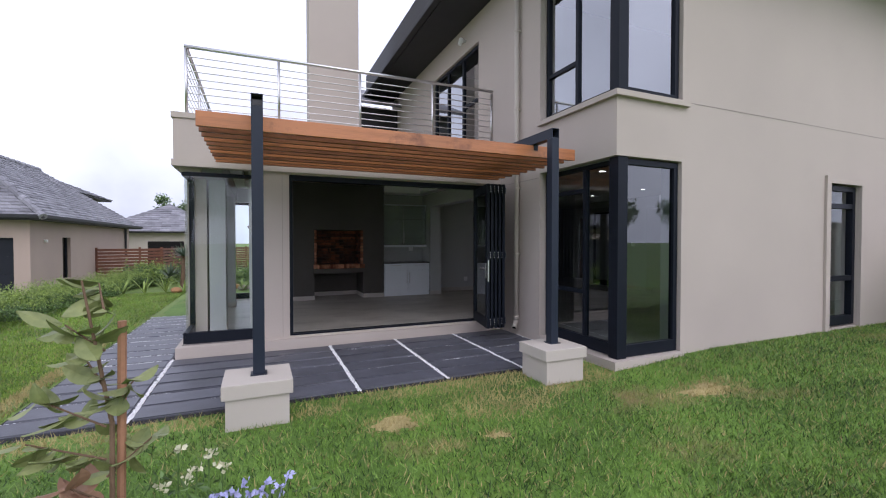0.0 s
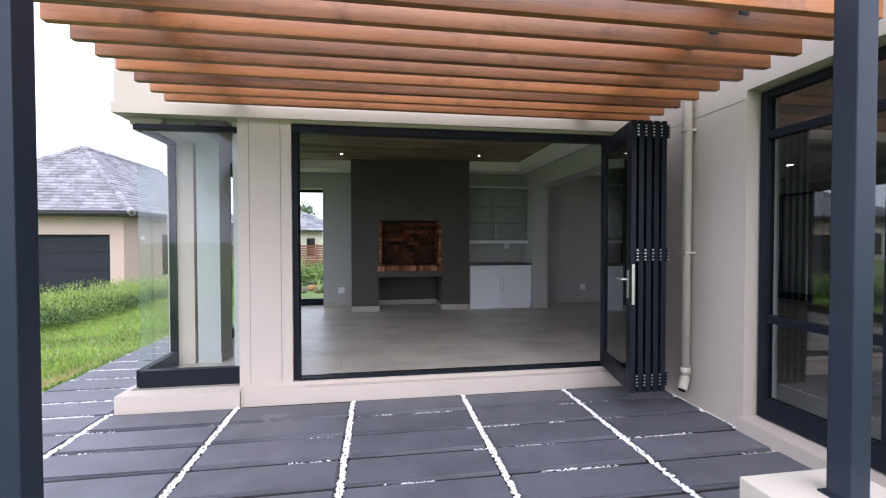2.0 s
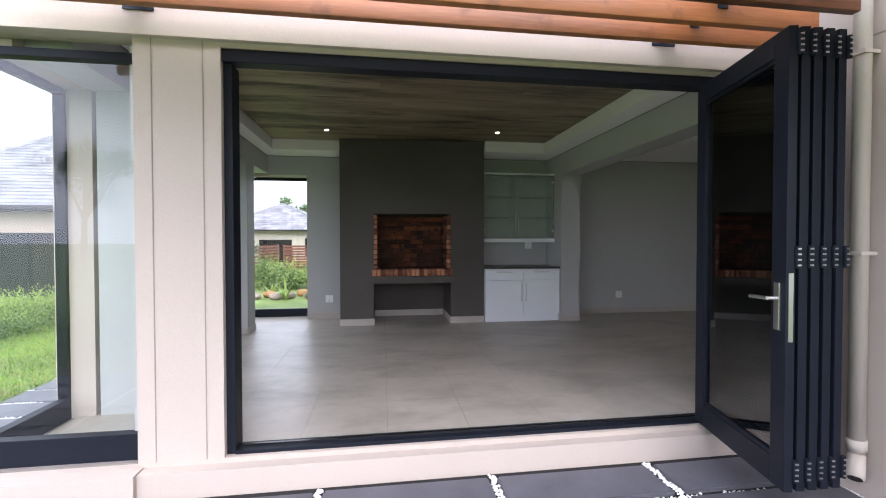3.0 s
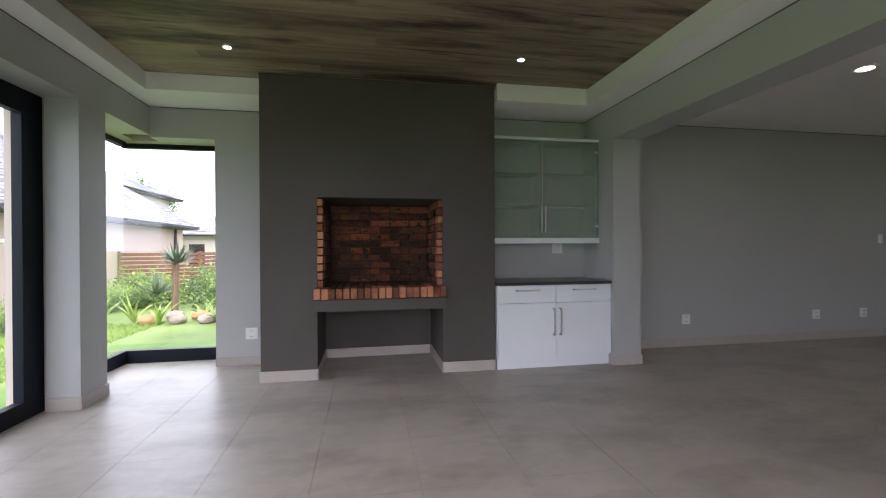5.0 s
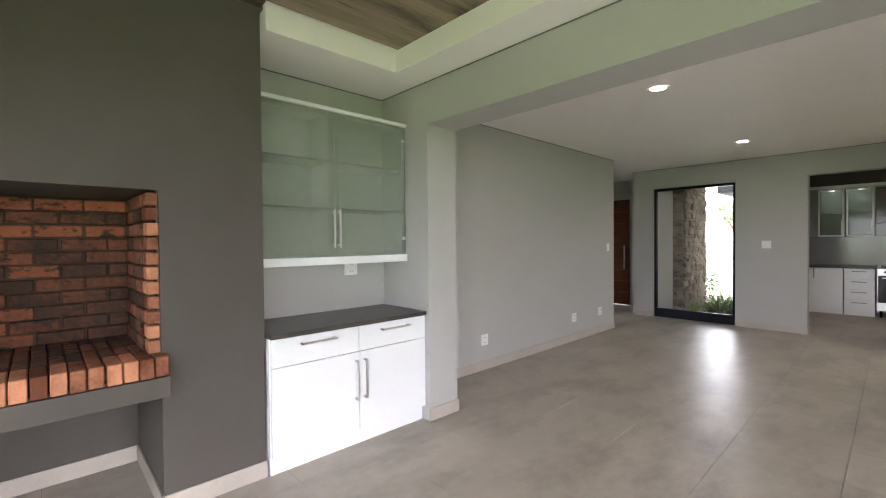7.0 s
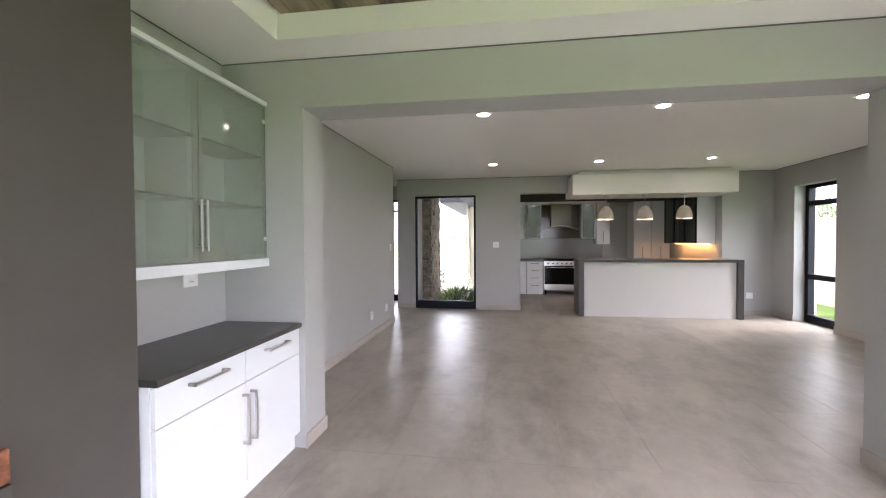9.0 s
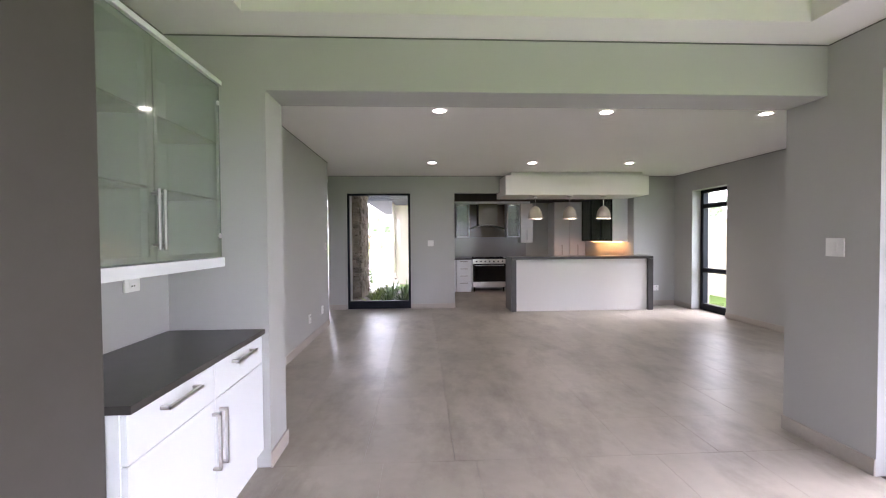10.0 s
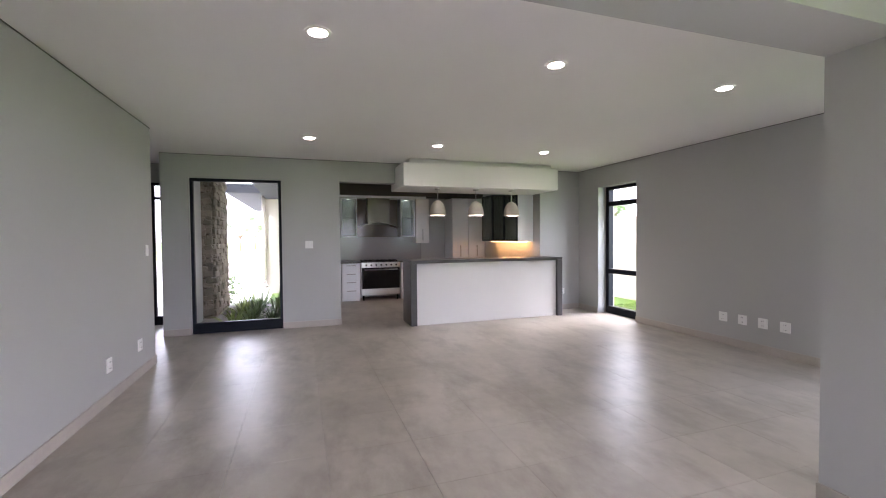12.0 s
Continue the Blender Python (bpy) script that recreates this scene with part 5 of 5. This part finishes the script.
def house_a():
    h = thing("neighbour_house", (-8.6, 22, -0.65), "beige plastered garage house with a grey slate hip roof", "house")
    X0, X1, Y0, Y1, B, E = -11.3, -5.95, 17.1, 27.7, -0.65, 2.05
    bm = bmesh.new()
    doors = [(-11.0, -9.0, B, 1.52), (-8.45, -6.33, B, 1.52)]
    wall(bm, "x", X0, X1, Y0, Y0 + 0.25, B, E, doors)
    wall(bm, "y", Y0 + 0.25, Y1, X1 - 0.25, X1, B, E, [(19.4, 20.1, 0.1, 1.55)])
    wall(bm, "y", Y0 + 0.25, Y1, X0, X0 + 0.25, B, E)
    wall(bm, "x", X0 + 0.25, X1 - 0.25, Y1 - 0.25, Y1, B, E)
    part("wall", bm, mat("pinkish beige plaster", (0.44, 0.34, 0.29), 0.85, 0.08, 0.7, 60, 0.2), h)
    for d0, d1, b, t in doors:
        g = part("garage_door", box(d0, Y0 + 0.15, b, d1, Y0 + 0.2, t), GARAGE_DOOR, h, "charcoal sectional garage door")
        for k in range(4):
            part("panel", box(d0 + 0.01, Y0 + 0.138, b + k * 0.54 + 0.01, d1 - 0.01, Y0 + 0.149, b + k * 0.54 + 0.53, bev=0.003), GARAGE_DOOR, g)
    w = part("window", box(X1 - 0.18, 19.4, 0.1, X1 - 0.14, 20.1, 1.55), BLACK, h)
    part("frame", box(X1 - 0.14, 19.4, 0.1, X1 - 0.10, 19.46, 1.55), ALU, w)
    part("frame", box(X1 - 0.14, 20.04, 0.1, X1 - 0.10, 20.1, 1.55), ALU, w)
    part("soffit", box(X0 - 0.45, Y0 - 0.45, E, X1 + 0.45, Y1 + 0.45, E + 0.05), DARK_ROOF, h)
    part("gutter", box(X0 - 0.52, Y0 - 0.52, E + 0.04, X1 + 0.52, Y0 - 0.42, E + 0.16, bev=0.02), DARK_ROOF, h)
    part("gutter", box(X1 + 0.42, Y0 - 0.42, E + 0.04, X1 + 0.52, Y1 + 0.5, E + 0.16, bev=0.02), DARK_ROOF, h)
    roof = part("roof", hip_roof(bmesh.new(), X0 - 0.5, Y0 - 0.5, X1 + 0.5, Y1 + 0.5, E + 0.1, 2.45, 0.135, 0.3), SLATE, h, "grey slate hip roof")
    run = (X1 - X0 + 1) / 2
    top = E + 2.53
    for name, a, b in (("hip_cap", (X1 + 0.5, Y0 - 0.5, E + 0.09), (X1 + 0.5 - run, Y0 - 0.5 + run, top)), ("hip_cap", (X0 - 0.5, Y0 - 0.5, E + 0.09), (X0 - 0.5 + run, Y0 - 0.5 + run, top)), ("ridge_cap", (X1 + 0.5 - run, Y0 - 0.5 + run, top), (X1 + 0.5 - run, Y1 + 0.5 - run, top))):
        a, b = Vector(a), Vector(b)
        bm = bmesh.new()
        n = int((b - a).length / 0.2)
        for k in range(n):
            cyl(bm, a.lerp(b, k / n) + Vector((0, 0, 0.02 * (k % 2))), a.lerp(b, (k + 1.1) / n), 0.105, 8)
        part(name, bm, SLATE, roof)
    bm = cyl(bmesh.new(), (X1 + 0.07, 26.8, 0.7), (X1 + 0.07, 26.8, E), 0.05, 10)
    part("downpipe", bm, DARK_ROOF, h)
    lamp = part("wall_lamp", box(X1 + 0.0, 18.0, 1.38, X1 + 0.09, 18.07, 1.47, bev=0.015), PLASTIC, h)


house_a()


def far_house(x0, y0, x1, y1, b, e, rise, label, wins=()):
    h = thing("far_house", ((x0 + x1) / 2, (y0 + y1) / 2, b), label, "house", "far houses")
    part("wall", box(x0, y0, b, x1, y1, e), PLASTER_LIGHT, h)
    part("gutter", box(x0 - 0.55, y0 - 0.55, e, x1 + 0.55, y1 + 0.55, e + 0.12), DARK_ROOF, h)
    part("roof", hip_roof(bmesh.new(), x0 - 0.6, y0 - 0.6, x1 + 0.6, y1 + 0.6, e + 0.1, rise, 0.3, 0.6), SLATE, h, "grey slate hip roof")
    for a0, a1, z0, z1 in wins:
        w = part("window", box(a0, y0 - 0.03, z0, a1, y0 + 0.02, z1), BLACK, h)
        part("sill", box(a0 - 0.05, y0 - 0.08, z0 - 0.06, a1 + 0.05, y0 - 0.03, z0), PLASTER_LIGHT, w)
    return h


far_house(-9.5, 36, -2.5, 44, -0.9, 2.0, 2.2, "low beige house with a grey slate roof beyond the fence", [(-8.8, -7.9, 0.2, 1.5), (-6.8, -4.6, -0.9, 1.4), (-3.7, -3.1, 0.2, 1.5)])
far_house(-12, 50, -4, 58, -0.5, 3.0, 2.0, "pale house with a grey roof", [(-11.0, -10.0, 1, 2.3), (-9, -7.8, 1, 2.3), (-6.5, -5.2, 1, 2.3)])
far_house(0, 42, 9, 50, -0.5, 2.6, 2.4, "low pale house with a grey roof", [(1, 2.2, 0.3, 1.7), (4, 5.2, 0.3, 1.7)])
far_house(-34, 30, -22, 40, -0.5, 2.6, 3.0, "beige house with a grey slate roof", [(-30, -28, 0.2, 1.8)])


h = far_house(-15, 27.85, -8.85, 33.4, -0.65, 3.9, 1.5, "beige upper storey block of the neighbouring house")
for y in (30.75, 31.6):
    w = part("window", box(-8.9, y, 3.18, -8.83, y + 0.45, 3.62), BLACK, h)
    part("sill", box(-8.85, y - 0.04, 3.13, -8.79, y + 0.49, 3.18), PLASTER_LIGHT, w)


def slat_fence(p, q, b, t, label):
    f = thing("slat_fence", ((p[0] + q[0]) / 2, (p[1] + q[1]) / 2, b), label, "fence", "timber fences")
    d = Vector((q[0] - p[0], q[1] - p[1], 0))
    m = Matrix.Translation((p[0], p[1], 0)) @ Matrix.Rotation(math.atan2(d.y, d.x), 4, "Z")
    L = d.length

    def put(name, bm):
        bmesh.ops.transform(bm, matrix=m, verts=bm.verts)
        part(name, bm, FENCE, f)
    n = int((t - b) / 0.13)
    for k in range(n):
        z = b + k * (t - b) / n
        put("slat", box(0, -0.015, z, L, 0.015, z + 0.105))
    for k in range(int(L / 1.5) + 2):
        a = min(k * 1.5, L)
        put("post", box(a - 0.04, 0.016, b, a + 0.04, 0.08, t + 0.03))


slat_fence((-5.9, 22.6), (-3.7, 23.4), -0.65, 1.12, "red-brown horizontal timber slat fence beside the house")
slat_fence((-3.7, 23.4), (-3.3, 26.5), -0.65, 1.12, "red-brown horizontal timber slat fence return")
slat_fence((-3.3, 27.5), (2.5, 28.5), -0.65, 1.1, "weathered timber slat fence across the far garden")


def tree(x, y, z, h, crown, seed, n=2600, label="distant broad-crowned green tree", trunk_h=0.4):
    rnd = random.Random(seed)
    t = thing("tree", (x, y, z), label, "tree", "trees")
    bm = bmesh.new()
    th = h * trunk_h
    cyl(bm, (x, y, z), (x + 0.1, y, z + th), h * 0.03, 9, h * 0.02)
    lumps = []
    for k in range(9):
        a = rnd.uniform(0, math.tau)
        e = Vector((x + math.cos(a) * crown * rnd.uniform(0.2, 0.75), y + math.sin(a) * crown * rnd.uniform(0.2, 0.75), z + h * rnd.uniform(0.6, 0.95)))
        cyl(bm, (x + 0.1, y, z + th * 0.95), e, h * 0.014, 6, h * 0.004)
        lumps.append((e, crown * rnd.uniform(0.25, 0.45)))
    part("trunk", bm, BARK, t)
    pts = []
    for _ in range(n):
        e, r = rnd.choice(lumps)
        q = Vector((rnd.gauss(0, 1), rnd.gauss(0, 1), rnd.gauss(0, 0.7))).normalized() * r * rnd.random() ** 0.35
        pts.append(e + q)
    v, f = leaves(pts, h * 0.045, rnd)
    from_lists("crown", v, f, LEAF, t)


tree(-9.9, 62, -0.5, 7.3, 3.0, 1)
tree(-30, 75, -0.5, 11, 5, 2)
tree(6, 70, -0.5, 9, 4, 3)
tree(2.2, 30, -0.5, 3.8, 1.2, 4, 900, "slender young tree in the far garden")
for k, (x, y, h) in enumerate(((66, -42, 8), (75, -50, 10), (84, -44, 9), (60, -52, 9), (92, -56, 10), (70, -60, 9), (70, 18.2, 5), (78, 17.0, 5.5), (74, 24, 7), (72, 33, 6), (80, 6, 8), (30, -30, 9), (12, -38, 10), (-6, -34, 8), (-22, -28, 9), (20, -36, 8), (-14, -38, 10), (3, -42, 9))):
    tree(x, y, -0.4, h, h * 0.5, 10 + k, 1800)


# ---- young tree and flowers near the start ----
def sapling(x, y):
    s = thing("sapling", (x, y, G), "young staked sapling with broad dull green leaves", "sapling")
    part("stake", cyl(bmesh.new(), (x, y, G), (x + 0.02, y, 1.10), 0.016, 8), mat("reddish stake", (0.32, 0.16, 0.09), 0.8, 0.3), s, "reddish wooden stake")
    bm = bmesh.new()
    cyl(bm, (x - 0.02, y - 0.02, G), (x - 0.01, y - 0.03, 0.7), 0.012, 8, 0.009)
    cyl(bm, (x - 0.01, y - 0.03, 0.7), (x - 0.10, y - 0.03, 1.27), 0.009, 8, 0.004)
    twigs = []
    rnd = random.Random(2)
    for z, a, L in ((0.75, 2.9, 0.26), (0.9, 2.3, 0.2), (0.62, 3.4, 0.28), (0.55, 0.4, 0.12), (0.35, 3.2, 0.3), (0.25, 2.6, 0.24), (1.05, 3.3, 0.16), (1.2, 2.2, 0.12), (0.45, 4.0, 0.2), (0.82, 5.5, 0.1)):
        e = Vector((x + math.cos(a) * L, y + math.sin(a) * L * 0.6, z + 0.05))
        o = Vector((x - 0.03, y - 0.03, z - 0.06))
        cyl(bm, o, e, 0.005, 6, 0.003)
        twigs.append((o, e))
    part("stem", bm, BARK, s)
    green = mat("dull sapling leaf", (0.12, 0.17, 0.05), 0.5, 0.3, 8, 40, 0.1, tint=(0.22, 0.24, 0.09), island=0.5)
    rust = mat("reddened sapling leaf", (0.28, 0.16, 0.10), 0.5, 0.3, 8, 40, 0.1, island=0.4)
    for o, e in twigs:
        for k in range(10):
            p = o.lerp(e, 0.15 + 0.1 * k)
            d = Vector((rnd.uniform(-1, 0.5), rnd.uniform(-0.6, 0.6), rnd.uniform(-0.5, 0.5))).normalized()
            sd = d.cross(Vector((rnd.uniform(-0.5, 0.5), rnd.uniform(-1, 1), 1))).normalized()
            nn = d.cross(sd)
            L, W = rnd.uniform(0.08, 0.15), rnd.uniform(0.026, 0.044)
            v, f = [], []
            for j in range(6):
                t = j / 5
                w = W * math.sin(math.pi * min(0.98, t * 0.9 + 0.06))
                c = p + d * L * t + nn * 0.012 * math.sin(math.pi * t)
                v += [c - sd * w + nn * 0.006, c, c + sd * w + nn * 0.006]
                if j:
                    b = 3 * (j - 1)
                    f += [(b, b + 1, b + 4, b + 3), (b + 1, b + 2, b + 5, b + 4)]
            from_lists("leaf", v, f, rust if o.z < 0.4 else green, s)


sapling(-0.14, 2.5)
PURPLE = mat("violet petals", (0.07, 0.05, 0.32), 0.6, 0.3, island=0.4)
LILAC = mat("pale blue petals", (0.42, 0.42, 0.68), 0.6, 0.2, island=0.4)
RED = mat("dark red petals", (0.25, 0.02, 0.03), 0.6, 0.3)
CREAM = mat("cream petals", (0.62, 0.60, 0.42), 0.6, 0.2, island=0.3)
def flower(x, y, h, petals, spike, seed, label):
    rnd = random.Random(seed)
    s = thing("flower", (x, y, G), label, "flower", "flowers by the lawn")
    part("stalk", cyl(bmesh.new(), (x, y, G), (x + 0.01, y, h), 0.004, 6), LEAF, s)
    pts = [(x + 0.01 + rnd.gauss(0, 0.012), y + rnd.gauss(0, 0.012), h - rnd.random() * 0.14 if spike else h + rnd.gauss(0, 0.006)) for _ in range(60 if spike else 16)]
    v, f = leaves(pts, 0.022 if spike else 0.026, rnd, 0.8)
    from_lists("petals", v, f, petals, s)
    v, f = leaves([(x + rnd.gauss(0, 0.05), y + rnd.gauss(0, 0.05), G + rnd.random() * (h - G) * 0.8) for _ in range(40)], 0.06, rnd, 0.35)
    from_lists("leaves", v, f, LEAF, s)
rnd = random.Random(6)
for k in range(5):
    flower(-0.62 + 0.06 * k, 2.25 + rnd.uniform(-0.1, 0.1), 0.33 - 0.05 * (k % 3), PURPLE, True, 300 + k, "violet salvia flower spike in the grass")
for k in range(9):
    flower(0.18 + 0.04 * k, 2.55 + rnd.uniform(-0.08, 0.12), 0.24 + rnd.uniform(-0.03, 0.05), LILAC, False, 320 + k, "pale blue daisy flower in the grass")
for k in range(2):
    flower(0.10 + 0.05 * k, 2.5, 0.24, RED, False, 340 + k, "dark red flower in the grass")
for k in range(6):
    flower(-0.05 + 0.05 * k, 2.75 + rnd.uniform(-0.1, 0.2), 0.3 + rnd.uniform(-0.05, 0.1), CREAM, False, 350 + k, "cream flower head in the grass")


# ---- lawn blades and dry patches ----
def lawn_blades():
    rng = np.random.default_rng(5)
    n = 370000
    x = rng.uniform(-4.2, 11, n)
    y = 1.6 + (rng.random(n) ** 1.5) * 7.5
    fringe = rng.random(n) < 0.12
    x = np.where(fringe, rng.normal(2.5, 5.0, n), x)
    y = np.where(fringe, 2.2 - np.abs(rng.normal(0, 1.6, n)), y)
    m = 60000
    x[:m], y[:m] = rng.uniform(-4.4, -1.7, m), 4 + 12 * rng.random(m)
    keep = ~((x > -1.72) & (x < 4.42) & (y > 4.86)) & ~((x > 4.34) & (y > 4.36)) & (y < 16.1) & ~((np.abs(x - 0.37) < 0.255) & (np.abs(y - 4.63) < 0.24)) & ~((np.abs(x - 3.56) < 0.255) & (np.abs(y - 4.52) < 0.24))
    x, y = x[keep], y[keep]
    n = len(x)
    a = rng.uniform(0, 2 * np.pi, n)
    h = rng.uniform(0.022, 0.065, n)
    w = rng.uniform(0.003, 0.006, n)
    lean = rng.normal(0, 0.03, (n, 2))
    dry = np.zeros(n, bool)
    for cx, cy, rx, ry in DRY:
        dd = ((x - cx) / rx) ** 2 + ((y - cy) / ry) ** 2
        dry |= dd < rng.uniform(0.5, 2.2, n)
    dry |= rng.random(n) < 0.10
    west = x < -1.75
    for label, sel, m in (("short green lawn blades", ~dry & ~west, BLADE), ("lawn blades beside the path, coloured brighter as sunlit", ~dry & west, BLADE_SUNLIT), ("dry straw-coloured lawn blades", dry, STRAW)):
        xs, ys, hs, ws, as_, ls = x[sel], y[sel], h[sel], w[sel], a[sel], lean[sel]
        k = len(xs)
        gz = np.array([ground_z(p, q) for p, q in zip(xs.tolist(), ys.tolist())]) - 0.004
        v = np.empty((k, 3, 3))
        v[:, 0] = np.stack([xs - np.cos(as_) * ws, ys - np.sin(as_) * ws, gz], 1)
        v[:, 1] = np.stack([xs + np.cos(as_) * ws, ys + np.sin(as_) * ws, gz], 1)
        v[:, 2] = np.stack([xs + ls[:, 0], ys + ls[:, 1], gz + hs], 1)
        me = bpy.data.meshes.new("grass")
        me.from_pydata(v.reshape(-1, 3).tolist(), [], np.arange(3 * k).reshape(-1, 3).tolist())
        me.materials.append(m)
        tagged(new("grass", me), label, "grass", kind="stuff")


DRY = ((1.5, 4.0, 0.28, 0.17), (2.2, 3.45, 0.12, 0.08), (4.7, 3.45, 0.45, 0.2), (3.35, 4.15, 0.3, 0.13), (2.65, 4.55, 0.5, 0.12), (0.9, 4.5, 0.22, 0.1), (4.05, 4.45, 0.24, 0.28), (1.75, 3.42, 0.14, 0.07), (-0.2, 4.62, 0.25, 0.08), (2.6, 4.7, 1.4, 0.16), (-1.0, 4.7, 0.9, 0.15), (-1.86, 6.5, 0.09, 2.2), (2.6, 4.05, 0.5, 0.3))
BLADE = mat("grass blade", (0.033, 0.098, 0.008), 0.6, 0.5, 1.2, 20, 0.0, tint=(0.138, 0.235, 0.034), island=0.9)
# lighter blade colour paints the sun on the west lawn
BLADE_SUNLIT = mat("sunlit grass blade", (0.082, 0.175, 0.014), 0.6, 0.4, 1.2, 20, 0.0, tint=(0.21, 0.335, 0.038), island=0.8)
add_blotches(BLADE, (0.30, 0.25, 0.09), 0.9, 0.58, 0.74)
lawn_blades()

# worn bare patches in the turf
for k, (cx, cy, rx, ry) in enumerate(DRY[:3]):
    rnd = random.Random(700 + k)
    bm = bmesh.new()
    c = bm.verts.new((cx, cy, ground_z(cx, cy) + 0.012))
    ring = []
    for j in range(40):
        a = j * math.tau / 40
        f = 0.75 + 0.5 * noise.noise(Vector((math.cos(a) * 1.5 + k * 7, math.sin(a) * 1.5, 0))) + rnd.uniform(-0.12, 0.12)
        px, py = cx + rx * f * math.cos(a), cy + ry * f * math.sin(a)
        ring.append(bm.verts.new((px, py, ground_z(px, py) + 0.002)))
    for j in range(40):
        bm.faces.new((c, ring[j], ring[(j + 1) % 40]))
    tagged(part("dry_patch", bm, STRAW), "worn straw-coloured bare patch in the lawn", "turf patch", "bare patches", kind="stuff")

# ---- patio pavers ----
structure("patio_bed", box(-1.70, 4.86, G - 0.1, 4.42, 7.08, P - 0.022), SOIL, "dark bed under the patio pavers", "paving")
structure("path_bed", box(-1.70, 7.08, G - 0.1, -0.66, 10.9, P - 0.022), SOIL, "dark bed under the path pavers", "paving")
patio = tagged(new("patio"), "charcoal concrete plank pavers with white pebble joints", "paving", kind="structure")
rnd = random.Random(12)
PX = (-1.70, -0.69, 0.345, 1.36, 2.39, 3.42, 4.42)
paver_mesh = {}
def paver(x0, x1, y0, y1):
    key = (round(x1 - x0, 3), round(y1 - y0, 3), rnd.randrange(2))
    if key not in paver_mesh:
        bm = box(-(x1 - x0) / 2, -(y1 - y0) / 2, -0.045, (x1 - x0) / 2, (y1 - y0) / 2, 0.0)
        bmesh.ops.bevel(bm, geom=list(bm.edges), offset=0.012, segments=2, affect="EDGES")
        for q in bm.verts:
            q.co += Vector((rnd.uniform(-0.002, 0.002), rnd.uniform(-0.003, 0.003), rnd.uniform(-0.001, 0.001)))
        me = bpy.data.meshes.new("paver")
        bm.to_mesh(me)
        bm.free()
        me.materials.append(PAVER)
        paver_mesh[key] = me
    ob = new("paver", paver_mesh[key])
    ob.parent = patio
    ob.matrix_basis = Matrix.Translation(((x0 + x1) / 2, (y0 + y1) / 2, P + rnd.uniform(-0.003, 0.003))) @ pose(0, 0, 0, rnd.uniform(-0.3, 0.3), rnd.uniform(-0.2, 0.2), rnd.uniform(-0.3, 0.3))
ROW = 0.352
for a, b in zip(PX, PX[1:]):
    for r in range(6):
        y1 = 7.02 - r * ROW
        paver(a + 0.026, b - 0.026, y1 - ROW + 0.042, y1)
for r in range(11):
    y0 = 7.045 + r * ROW
    paver(PX[0] + 0.028, -0.70, y0, y0 + ROW - 0.022)


def pebbles():
    """White pebbles in the joints between the pavers."""
    rng = random.Random(9)
    v, f = [], []

    def one(x, y, z, r):
        b = len(v)
        for dx, dy, dz in ((1, 0, 0), (0, 1, 0), (-1, 0, 0), (0, -1, 0), (0, 0, 0.8)):
            v.append((x + dx * r * rng.uniform(0.7, 1.2), y + dy * r * rng.uniform(0.7, 1.2), z + dz * r))
        for i in range(4):
            f.append((b + i, b + (i + 1) % 4, b + 4))
    for x in PX[1:-1] + (4.395,):
        y = 4.9
        while y < (7.05 if x > -0.6 else 7.06):
            for _ in range(2):
                one(x + rng.uniform(-0.018, 0.018), y, P - 0.016 + rng.uniform(0, 0.01), rng.uniform(0.008, 0.015))
            y += 0.009
    for r in range(1, 6):
        y = 7.02 - r * ROW + 0.011
        x = -1.68
        while x < 4.4:
            if noise.noise(Vector((x * 2.2, r * 3.1, 0))) > 0.12:
                one(x, y + rng.uniform(-0.008, 0.008), P - 0.02 + rng.uniform(0, 0.012), rng.uniform(0.006, 0.011))
            x += 0.012
    for r in range(12):
        y = 7.045 + r * ROW - 0.011
        x = -1.68
        while x < -0.7:
            if noise.noise(Vector((x * 2.2, r * 3.1, 5))) > -0.25:
                one(x, y + rng.uniform(-0.009, 0.009), P - 0.015 + rng.uniform(0, 0.012), rng.uniform(0.008, 0.013))
            x += 0.009
    ob = from_lists("pebbles", v, f, GRAVEL_WHITE)
    tagged(ob, "white pebbles filling the joints between pavers", "pebbles", kind="stuff")


pebbles()

# ---- floor tiles ----
floor = bpy.data.objects["floor"]
tile_mesh = {}
def tile(x0, y0, x1, y1):
    key = (round(x1 - x0, 3), round(y1 - y0, 3))
    if key not in tile_mesh:
        bm = box(-key[0] / 2, -key[1] / 2, -0.012, key[0] / 2, key[1] / 2, 0.0)
        me = bpy.data.meshes.new("tile")
        bm.to_mesh(me)
        bm.free()
        me.materials.append(TILE)
        tile_mesh[key] = me
    ob = new("tile", tile_mesh[key])
    ob.parent = floor
    ob.matrix_basis = Matrix.Translation(((x0 + x1) / 2, (y0 + y1) / 2, 0))
T = 0.575
for ax0, ay0, ax1, ay1 in ((-0.48, 7.335, 4.56, 12.05), (4.56, 4.56, 10.78, 11.58), (10.78, 5.6, 13.75, 9.95), (9.08, 11.58, 11.6, 14.3)):
    nx, ny = max(1, round((ax1 - ax0) / T)), max(1, round((ay1 - ay0) / T))
    for i in range(nx):
        for j in range(ny):
            sx, sy = (ax1 - ax0) / nx, (ay1 - ay0) / ny
            tile(ax0 + i * sx + 0.0008, ay0 + j * sy + 0.0008, ax0 + (i + 1) * sx - 0.0008, ay0 + (j + 1) * sy - 0.0008)
